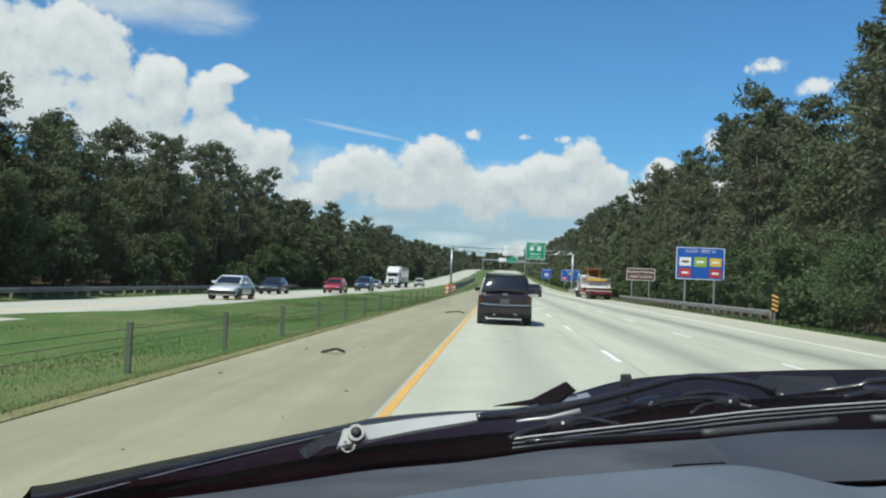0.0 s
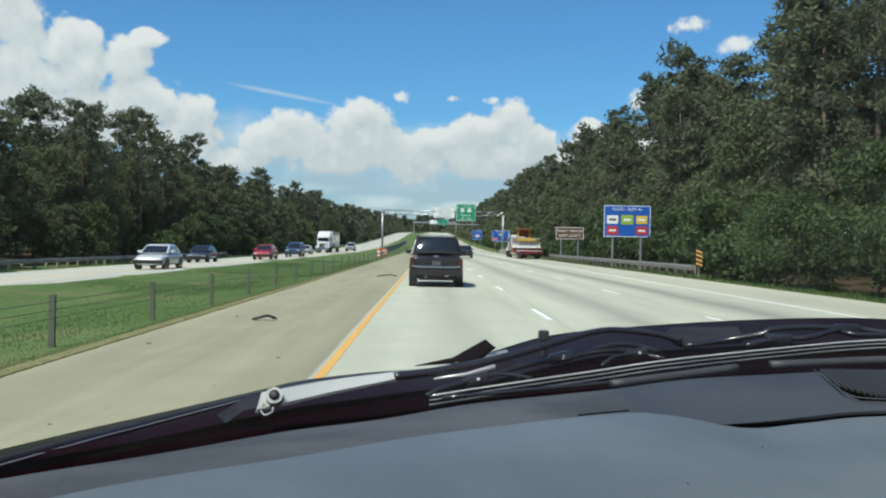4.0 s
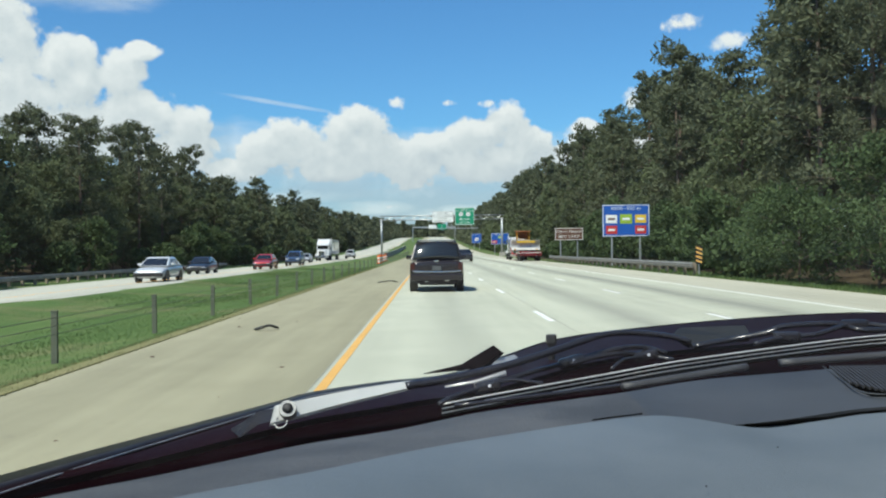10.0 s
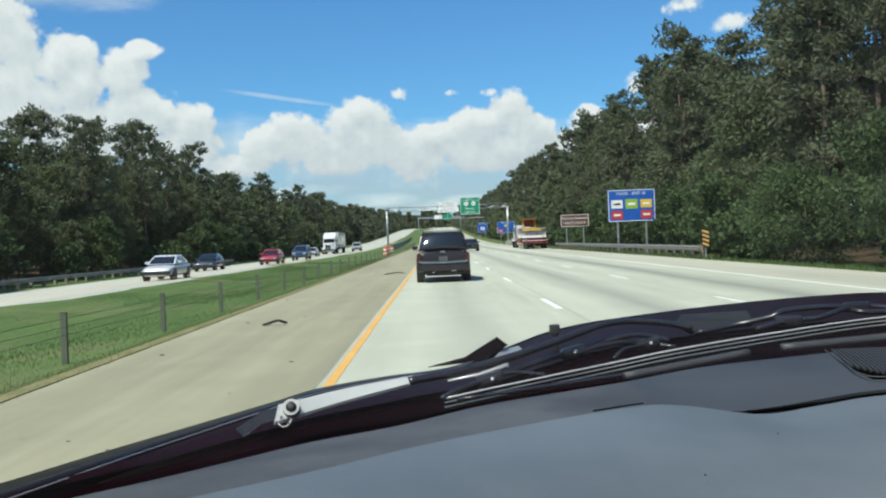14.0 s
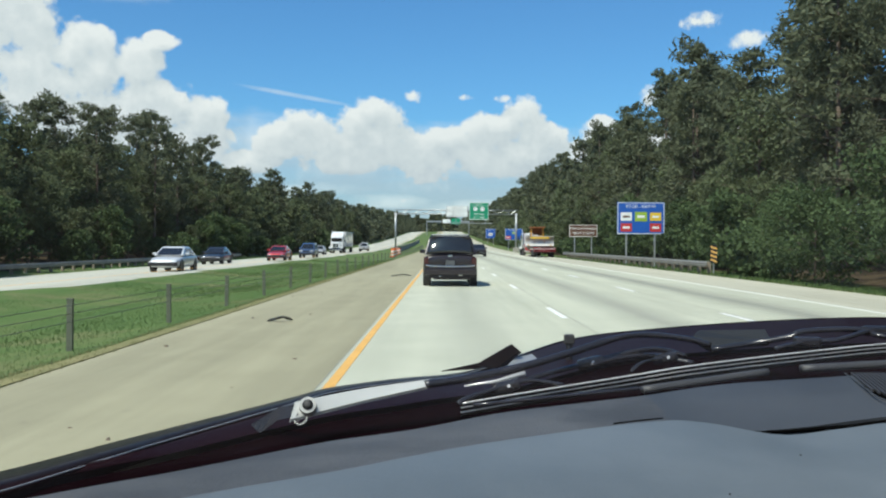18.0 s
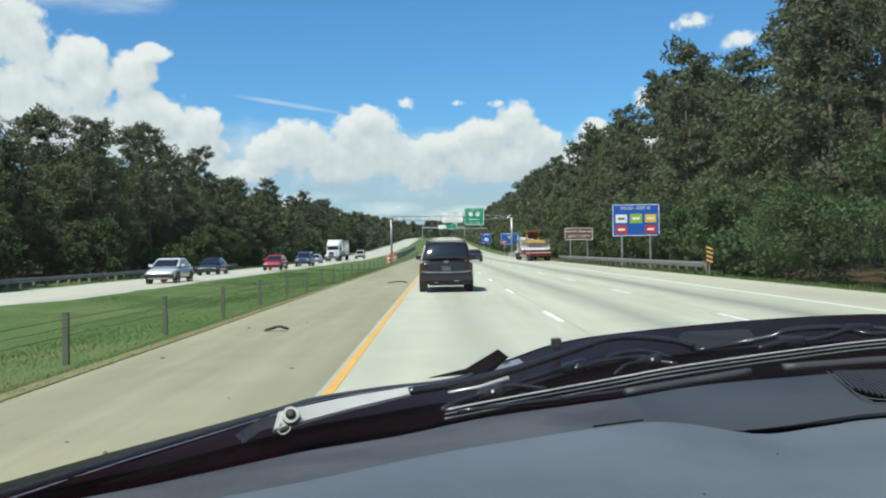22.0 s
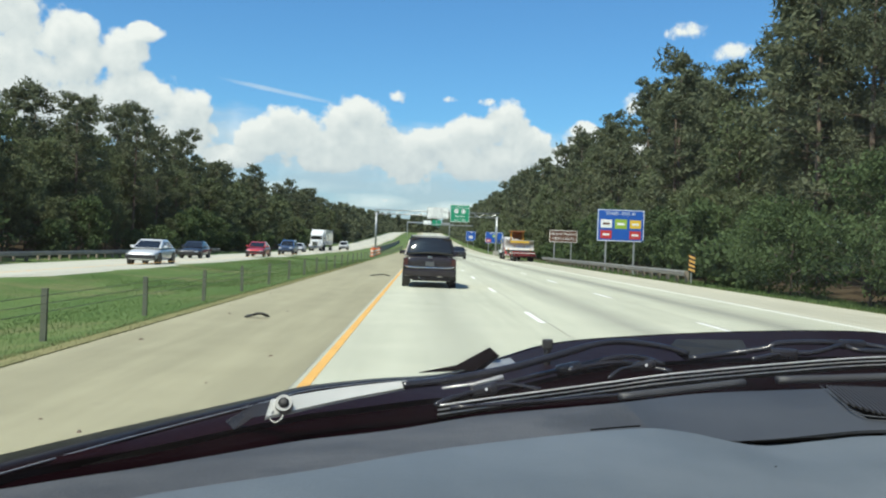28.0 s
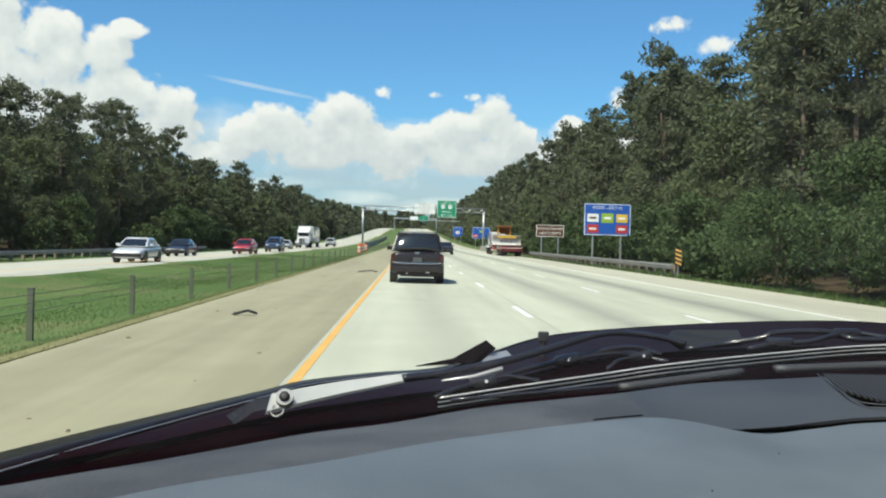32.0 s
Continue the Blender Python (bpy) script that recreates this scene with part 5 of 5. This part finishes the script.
def tractor(top, colour, y):
    """A bonneted lorry tractor facing +y, its rear axle at y."""
    part("cab", Geo().box((0, y + 3.0, 2.05), (2.3, 2.1, 1.95), top=(0.92, 0.9)), colour, top, bevel=0.08, label="white lorry cab")
    part("rear_window", Geo().box((0, y + 1.97, 2.45), (1.3, 0.06, 0.45)), M_CARGLASS, top)
    part("windscreen", Geo().box((0, y + 4.0, 2.45), (1.9, 0.10, 0.65)), M_CARGLASS, top)
    part("hood", Geo().box((0, y + 5.0, 1.45), (1.6, 2.0, 1.0), top=(0.85, 0.95)), colour, top, bevel=0.10)
    part("front_bumper", Geo().box((0, y + 6.1, 0.65), (2.3, 0.2, 0.35)), M_CHROME, top, bevel=0.03)
    part("grille", Geo().box((0, y + 6.02, 1.35), (1.0, 0.08, 0.75)), M_CHROME, top)
    part("frame", Geo().box((0, y + 2.4, 0.75), (0.9, 6.8, 0.30)), M_BLACKPLASTIC, top)
    for s in (-1, 1):
        part("fender", Geo().box((s * 1.02, y + 5.0, 1.05), (0.42, 1.5, 0.40)), colour, top, bevel=0.12)
        part("side_window", Geo().box((s * 1.10, y + 3.3, 2.45), (0.10, 0.9, 0.55)), M_CARGLASS, top)
        part("exhaust_stack", Geo().tube([(s * 1.08, y + 1.8, 0.9), (s * 1.08, y + 1.8, 3.5)], 0.07, 10), M_CHROME, top, smooth=True)
        part("mirror", Geo().box((s * 1.45, y + 3.95, 2.35), (0.16, 0.08, 0.5)), M_BLACKPLASTIC, top)
        for yy in (y, y + 1.3, y + 5.0):
            wheel(top, s * 1.0, yy, 0.50, 0.30)


low = empty("lowboy_truck", (11.8, 113, rise(113)), "white lorry with dark red lowboy trailer parked on the shoulder", "truck")
tractor(low, M_TRUCKWHITE, 10.2)
part("gooseneck", Geo().box((0, 9.2, 1.35), (2.0, 3.4, 0.55)), M_RED, low, "bright red gooseneck", bevel=0.06)
part("gooseneck_drop", Geo().box((0, 7.5, 0.95), (2.2, 0.6, 0.9)), M_RED, low, bevel=0.05)
part("deck", Geo().box((0, 3.2, 0.62), (2.6, 8.4, 0.28)), M_TRAILER, low, "dark red trailer deck", bevel=0.03)
part("rear_deck", Geo().box((0, -3.0, 0.98), (2.6, 4.6, 0.26)), M_TRAILER, low, bevel=0.03)
part("tail_board", Geo().box((0, -5.32, 0.88), (2.6, 0.10, 0.50)), M_TRAILER, low, bevel=0.02)
part("reflective_strip", Geo().box((0, -5.375, 0.98), (2.5, 0.01, 0.05)), M_SIGNWHITE, low)
for s in (-1, 1):
    part("tail_lamp", Geo().box((s * 0.9, -5.38, 0.82), (0.4, 0.03, 0.10)), M_REDLAMP, low)
    for y in (-4.2, -3.0, -1.8):
        wheel(low, s * 1.02, y, 0.45, 0.42)
doz = empty("bulldozer", (11.8, 113.6, rise(113) + 0.80), "worn yellow bulldozer chained on the trailer deck", "bulldozer")
for s in (-1, 1):
    tr = Geo().loft([[(s * 0.95 + a, 2.6 + 1.75 * math.cos(t) * 1.0, 0.52 + 0.50 * math.sin(t)) for t in [2 * math.pi * k / 20 for k in range(20)]] for a in (-0.25, 0.25)])
    part("track", tr, M_POST, doz, "worn steel crawler track")
    part("track_frame", Geo().box((s * 1.22, 2.6, 0.52), (0.06, 2.4, 0.35)), M_DOZER, doz, bevel=0.03)
    part("push_arm", Geo().box((s * 1.35, 0.9, 0.55), (0.16, 3.0, 0.25)), M_DOZER, doz, bevel=0.03)
    part("cab_post", Geo().box((s * 0.75, 3.6, 2.1), (0.12, 0.12, 1.4)), M_DOZER, doz)
    part("cab_post", Geo().box((s * 0.75, 2.5, 2.1), (0.12, 0.12, 1.4)), M_DOZER, doz)
    part("lift_cylinder", Geo().tube([(s * 0.5, 1.2, 1.75), (s * 0.6, -0.3, 1.0)], 0.08, 10), M_DOZER, doz)
part("engine_hood", Geo().box((0, 1.5, 1.35), (1.1, 1.9, 0.85)), M_DOZER, doz, bevel=0.08)
part("cab_base", Geo().box((0, 3.1, 1.25), (1.7, 1.5, 0.65)), M_DOZER, doz, bevel=0.05)
part("cab_door", Geo().box((-0.78, 3.05, 1.95), (0.06, 1.0, 0.7)), M_DOZER, doz)
part("canopy", Geo().box((0, 3.05, 2.85), (1.9, 1.9, 0.14)), M_RUST, doz, "rusty orange canopy", bevel=0.04)
part("canopy_back", Geo().box((0.2, 3.6, 2.35), (1.4, 0.06, 0.9)), M_RUST, doz)
bladeg = Geo().sheet(2, 9, lambda u, v: (-1.75 + 3.5 * u, -0.45 - 0.28 * (2 * v - 1) ** 2 + 0.2, 0.42 + 1.25 * v))
part("blade", bladeg, M_STEEL, doz, "scuffed bright steel dozer blade", solid=0.06)
part("blade_panel", Geo().box((0.0, -0.56, 1.50), (2.3, 0.06, 0.22)), M_LOGO_Y, doz, "yellow panel on the blade")
part("blade_edge", Geo().box((0, -0.56, 0.42), (3.6, 0.10, 0.18)), M_CHROME, doz)

semi = empty("semi_truck", (-19.5, 172, on_z(-19.5, 172)), "white semi truck with a white box trailer on the oncoming carriageway", "truck", turn=180)
tractor(semi, M_TRUCKWHITE, 0)
part("sleeper", Geo().box((0, 1.6, 2.5), (2.3, 1.4, 2.6)), M_TRUCKWHITE, semi, bevel=0.12)
part("trailer", Geo().box((0, -6.2, 2.6), (2.55, 13.5, 2.75)), M_TRUCKWHITE, semi, "white box trailer", bevel=0.04)
for s in (-1, 1):
    for y in (-12.0, -10.7):
        wheel(semi, s * 1.0, y, 0.50, 0.42)
M_LOGO_B = paint("trailer_picture_blue", (0.05, 0.11, 0.20), 0.5, 0)
part("roof_fairing", Geo().loft([[(-1.1, 2.3, 3.75), (1.1, 2.3, 3.75), (1.1, 3.9, 3.0), (-1.1, 3.9, 3.0)], [(-1.05, 0.95, 3.95), (1.05, 0.95, 3.95), (1.05, 1.9, 3.95), (-1.05, 1.9, 3.95)]]), M_TRUCKWHITE, semi, bevel=0.06)
for s in (-1, 1):
    part("picture_panel", Geo().box((s * 1.285, -3.6, 2.75), (0.012, 3.0, 0.85)), M_LOGO_B, semi, "dark blue picture on the trailer side")
    part("stripe", Geo().box((s * 1.285, -6.4, 2.15), (0.012, 5.2, 0.10)), M_LOGO_B, semi)
part("trailer_sill", Geo().box((0, -6.2, 1.15), (2.5, 13.0, 0.18)), M_BLACKPLASTIC, semi)

# ---------------------------------------------------------------- debris on the shoulder
for nm, x, y, sx, sy, lb in (("tyre_scrap", -3.1, 17.4, 0.42, 0.25, "scrap of black tyre tread lying on the shoulder"),
                             ("tyre_scrap", -1.95, 42.0, 0.9, 0.3, "scrap of black tyre tread lying on the shoulder"),
):
    g = Geo()
    pts = catmull([(-sx / 2, -sy / 2, 0.02), (-sx / 5, sy / 4, 0.05), (sx / 6, -sy / 5, 0.09), (sx / 2, sy / 2, 0.02)], 12)
    g.tube(pts, [0.02] + [0.05] * 10 + [0.015], 7, 0.5)
    ob = tagged(part(nm, g, M_TYRE), lb, "debris")
    ob.location = (x, y, 0)
for k in range(11):
    x, y = random.uniform(-4.3, -1.7), random.uniform(6, 40)
    s = random.uniform(0.015, 0.04)
    g = Geo().box((0, 0, s * 0.25), (s * 2.0, s, s * 0.5), Matrix.Rotation(random.uniform(0, 3), 3, "Z"), top=(0.6, 0.5))
    ob = tagged(part("stone", g, M_BARK), "small dark fragment on the shoulder", "debris", "fragments on the shoulder")
    ob.location = (x, y, -0.004)

# ---------------------------------------------------------------- grass and woods
rng = np.random.default_rng(5)


def blades(name, n, xr, yr, h, width, material, label):
    x, y = rng.uniform(*xr, n), yr[0] + (yr[1] - yr[0]) * rng.random(n) ** 1.7
    z = np.array([rise(b) + cross(a) for a, b in zip(x, y)])
    a, hh = rng.uniform(0, 6.283, n), h * rng.uniform(0.4, 1.2, n)
    dx, dy = np.cos(a) * width * (1 + y / 40), np.sin(a) * width * (1 + y / 40)
    lx, ly = rng.normal(0, 0.35, n) * hh, rng.normal(0, 0.35, n) * hh
    v = np.stack([np.stack([x - dx, y - dy, z - 0.02], 1), np.stack([x + dx, y + dy, z - 0.02], 1), np.stack([x + lx, y + ly, z + hh], 1)], 1).reshape(-1, 3)
    me = bpy.data.meshes.new(name)
    me.from_pydata(v.tolist(), [], np.arange(3 * n).reshape(-1, 3).tolist())
    me.materials.append(material)
    return tagged(new(name, me), label, "grass", kind="stuff")


blades("grass", 110000, (X_ON_NEAR + 0.2, X_LEFT - 0.05), (3, 95), 0.050, 0.0055, M_BLADE, "green mown grass of the median")
blades("grass", 16000, (X_LEFT - 0.55, X_LEFT + 0.06), (3, 70), 0.050, 0.007, M_STRAW, "dry pale grass along the edge of the shoulder")
blades("grass", 16000, (X_RIGHT, 18), (8, 110), 0.20, 0.014, M_BLADE, "green grass of the outer verge")


def leaf_mesh(name, centres, radii, per, size, aspect, flat, material):
    """A crown: clusters of small pointed leaves round the ends of limbs."""
    n = len(centres) * per
    c = np.repeat(np.array(centres), per, 0)
    r = np.repeat(np.array(radii), per)[:, None]
    d = rng.normal(size=(n, 3))
    d /= np.linalg.norm(d, axis=1)[:, None]
    p = c + d * r * (rng.random((n, 1)) ** 0.45) * np.array([1, 1, flat])
    u = rng.normal(size=(n, 3)) + d * 0.6
    u /= np.linalg.norm(u, axis=1)[:, None]
    w = np.cross(u, rng.normal(size=(n, 3)) + np.array([0, 0, 0.8]))
    w /= np.linalg.norm(w, axis=1)[:, None] + 1e-9
    s = size * rng.uniform(0.6, 1.35, (n, 1))
    v = np.stack([p - u * s, p + w * s * aspect, p + u * s, p - w * s * aspect], 1).reshape(-1, 3)
    me = bpy.data.meshes.new(name)
    me.from_pydata(v.tolist(), [], np.arange(4 * n).reshape(-1, 4).tolist())
    me.materials.append(material)
    return me


def tree(kind, h, seed, grade):
    """One tree with a tapered trunk, limbs and a crown of leaf clusters. Returns its empty."""
    rnd = random.Random(seed)
    top = empty(kind, (0, 0, 0))
    limbs = Geo()
    lean = (rnd.uniform(-0.3, 0.3), rnd.uniform(-0.3, 0.3))
    cs, rs = [], []
    if kind == "pine_tree":
        r0, base, nl = 0.20, rnd.uniform(0.16, 0.30), 40
        trunk = Geo().tube([(lean[0] * t * t, lean[1] * t * t, h * t - 0.3 * (t == 0)) for t in (0, 0.25, 0.5, 0.75, 0.97)], [r0, r0 * 0.85, r0 * 0.65, r0 * 0.4, 0.03], 9)
        for k in range(nl):
            t = base + (1 - base) * (k + rnd.random()) / nl
            a, reach = k * 2.4 + rnd.uniform(-0.4, 0.4), h * 0.185 * (1.12 - t) ** 0.5 * rnd.uniform(0.55, 1.2) + 0.25
            b = Vector((lean[0] * t * t, lean[1] * t * t, h * t))
            e = b + Vector((math.cos(a) * reach, math.sin(a) * reach, reach * rnd.uniform(0.05, 0.5)))
            limbs.tube([b, b.lerp(e, 0.5) + Vector((0, 0, -0.08)), e], [0.06 * (1.2 - t), 0.04 * (1.2 - t), 0.012], 5 if grade == "near" else 3)
            for q in (0.62, 1.0):
                cs.append(b.lerp(e, q) + Vector((rnd.uniform(-0.2, 0.2), rnd.uniform(-0.2, 0.2), 0.15)))
                rs.append(rnd.uniform(0.65, 1.10) * (0.75 + 0.25 * q))
        cs.append(Vector((lean[0], lean[1], h))), rs.append(0.5)
        crown = leaf_mesh("crown", cs, rs, *((190, 0.118) if grade == "near" else (56, 0.25) if grade == "mid" else (22, 0.43)), 0.36, 0.66, M_PINE)
    else:
        shrub = kind == "shrub"
        r0 = 0.05 if shrub else 0.16
        trunk = Geo().tube([(lean[0] * t * t, lean[1] * t * t, h * t * 0.9 - 0.3 * (t == 0)) for t in (0, 0.3, 0.6, 1)], [r0, r0 * 0.8, r0 * 0.55, 0.03], 8)
        nl = 22 if shrub else 44
        for k in range(nl):
            t = (0.05 if shrub else 0.16) + (0.84 if not shrub else 0.9) * (k + rnd.random()) / nl
            full = math.sin(math.pi * min(1, max(0.12, (t + (0.25 if shrub else 0.08)) / 1.12))) ** 0.6
            a, reach = k * 2.4 + rnd.uniform(-0.5, 0.5), h * (0.42 if shrub else 0.25) * full * rnd.uniform(0.45, 1.1)
            b = Vector((lean[0] * t * t, lean[1] * t * t, h * t * 0.88))
            e = b + Vector((math.cos(a) * reach, math.sin(a) * reach, reach * rnd.uniform(0.1, 0.7)))
            limbs.tube([b, b.lerp(e, 0.5), e], [r0 * 0.4, r0 * 0.25, 0.01], 5 if grade == "near" else 3)
            for q in (0.55, 1.0):
                cs.append(b.lerp(e, q)), rs.append(rnd.uniform(0.6, 1.1) * (0.85 if shrub else 1.2))
        crown = leaf_mesh("crown", cs, rs, *((200, 0.085 if shrub else 0.102) if grade == "near" else (72, 0.175) if grade == "mid" else (22, 0.36)), 0.5, 0.8, M_BROAD if not shrub else M_SHRUB)
    t_ob = part("trunk", trunk, M_BARK, top, smooth=True)
    part("limbs", limbs, M_BARK, top)
    c_ob = new("crown", crown)
    c_ob.parent = top
    return top


LABELS = {"pine_tree": "tall dark green loblolly pine at the edge of the woods", "broadleaf_tree": "dense dark green broadleaf tree at the edge of the woods",
          "shrub": "bushy green young growth along the foot of the woods"}
SETS = {}
for grade, n in (("near", 4), ("mid", 4), ("far", 3)):
    SETS["pine_tree", grade] = [tree("pine_tree", h, 10 + i, grade) for i, h in enumerate((17.5, 19, 16, 18)[:n])]
    SETS["broadleaf_tree", grade] = [tree("broadleaf_tree", h, 30 + i, grade) for i, h in enumerate((13, 15, 11, 12)[:n])]
    SETS["shrub", grade] = [tree("shrub", h, 50 + i, grade) for i, h in enumerate((3.6, 4.8, 3.0, 6.0)[:n])]
used = set()


def plant(kind, x, y, scale=1.0, grade=None):
    reach = math.hypot(x, y)
    grade = grade or ("near" if reach < 50 else "mid" if reach < 135 else "far")
    src = random.choice(SETS[kind, grade])
    z = rise(y) + cross(max(-45, min(40, x))) - 0.05
    m = pose(x, y, z, random.uniform(-2, 2), random.uniform(-2, 2), random.uniform(0, 360))
    if src not in used:
        used.add(src)
        src.matrix_basis = m
        ob = src
    else:
        ob = copy_thing(src, m)
    ob.scale = (scale * random.uniform(0.92, 1.1), scale * random.uniform(0.92, 1.1), scale * random.uniform(0.92, 1.08))
    tagged(ob, LABELS[kind], "tree" if kind != "shrub" else "shrub", {"pine_tree": "pines at the wood's edge", "broadleaf_tree": "broadleaf trees at the wood's edge", "shrub": "shrubs at the wood's edge"}[kind])


y = 4.0
while y < 330:
    step = 4.2 + y * 0.014
    plant("shrub", random.uniform(18.2, 19.6) - (2.2 if y < 58 else 0), y + random.uniform(-1, 1), random.uniform(0.75, 1.2))
    plant("pine_tree" if random.random() < 0.6 else "broadleaf_tree", random.uniform(20.5, 22.5), y + random.uniform(-1.5, 1.5), random.uniform(0.80, 0.98) + max(0, 0.06 - y * 0.002))
    if random.random() < 0.75:
        plant("pine_tree", random.uniform(25, 29), y + random.uniform(-2, 2), random.uniform(0.92, 1.08) + max(0, 0.08 - y * 0.002))
    if random.random() < 0.45:
        plant("broadleaf_tree", random.uniform(19, 20.5), y + random.uniform(-2, 2), random.uniform(0.5, 0.75))
    y += step
y = 18.0
while y < 330:
    step = 5.2 + y * 0.018
    if random.random() < 0.55:
        plant("shrub", random.uniform(-29.5, -28), y + random.uniform(-1, 1), random.uniform(0.7, 1.1))
    plant("broadleaf_tree", random.uniform(-31.5, -29.5), y + step * 0.6, random.uniform(0.34, 0.52), "mid" if y < 135 else "far")
    plant("pine_tree" if random.random() < 0.5 else "broadleaf_tree", random.uniform(-33, -31), y + random.uniform(-1.5, 1.5), random.uniform(0.68, 0.78))
    plant("broadleaf_tree", random.uniform(-36, -33.5), y + step / 2 + random.uniform(-1.5, 1.5), random.uniform(0.86, 0.96))
    plant("pine_tree", random.uniform(-40, -37), y + random.uniform(-2, 2), random.uniform(0.80, 0.88))
    y += step
y = 8.0
while y < 120:
    plant("broadleaf_tree", random.uniform(29, 34), y + random.uniform(-2, 2), random.uniform(0.9, 1.08), "mid")
    plant("broadleaf_tree", random.uniform(23.5, 26), y + random.uniform(-2, 2), random.uniform(0.55, 0.7), "mid")
    plant("broadleaf_tree", random.uniform(-46, -41), y + 14 + random.uniform(-2, 2), random.uniform(0.8, 0.95), "mid")
    y += 6.5
for src_list in SETS.values():
    for src in src_list:
        if src not in used:
            used.add(src)
            src.matrix_basis = pose(-50 + random.uniform(-4, 4), 60 + random.uniform(0, 60), 0.2)
            kind = src.name.split(".")[0]
            tagged(src, LABELS[kind], "tree" if kind != "shrub" else "shrub")

# woods beyond, and the closed ridge where the road ends
cs, rs = [], []


def far_tree(x, y, h, wide):
    z = rise(y) + cross(max(-45, min(40, x)))
    for k in range(7):
        t = (k + 0.5) / 7
        q = wide * (0.5 + 0.7 * math.sin(math.pi * min(1, t + 0.15)))
        cs.append((x + random.uniform(-q, q) * 0.6, y + random.uniform(-q, q) * 0.6, z + h * (0.08 + 0.88 * t)))
        rs.append(q * random.uniform(0.7, 1.1))


y = 330
while y < 1000:
    for x0, h in ((19, 9), (22.5, 17), (29, 18), (-29, 8), (-32.5, 14), (-39, 15)):
        far_tree(x0 + random.uniform(-1.5, 1.5), y + random.uniform(-2, 2), h * random.uniform(0.8, 1.12), 2.6)
    y += 6 + (y - 330) * 0.012
y = 4
while y < 330:
    far_tree(random.uniform(37, 46), y + random.uniform(-2, 2), random.uniform(12, 15), 3.2)
    far_tree(random.uniform(-54, -46), y + random.uniform(-2, 2), random.uniform(11, 13), 3.2)
    y += 4.5
for k in range(60):
    far_tree(random.choice((-1, 1)) * random.uniform(55, 200), random.uniform(60, 900), random.uniform(15, 19), 4.0)
tagged(new("far_woods", leaf_mesh("far_woods", cs, rs, 34, 0.62, 0.6, 0.9, M_PINE)), "dark green woods far along the road", "woods", kind="stuff")
cs, rs = [], []
for k in range(260):
    far_tree(random.uniform(-420, 420), random.uniform(1005, 1100), random.uniform(17, 25), 6.5)
tagged(new("far_woods", leaf_mesh("far_woods", cs, rs, 30, 1.9, 0.7, 0.9, M_PINE)), "dark wooded ridge where the road ends", "woods", kind="stuff")
# woods behind the car
cs, rs = [], []
for k in range(46):
    far_tree(random.choice((random.uniform(19, 30), random.uniform(-40, -29))), random.uniform(-70, 2), random.uniform(13, 18), 2.6)
for k in range(40):
    far_tree(random.uniform(-80, 80), random.uniform(-150, -120), random.uniform(13, 18), 3.5)
tagged(new("far_woods", leaf_mesh("far_woods", cs, rs, 26, 0.62, 0.6, 0.9, M_PINE)), "dark green woods behind the car", "woods", kind="stuff")
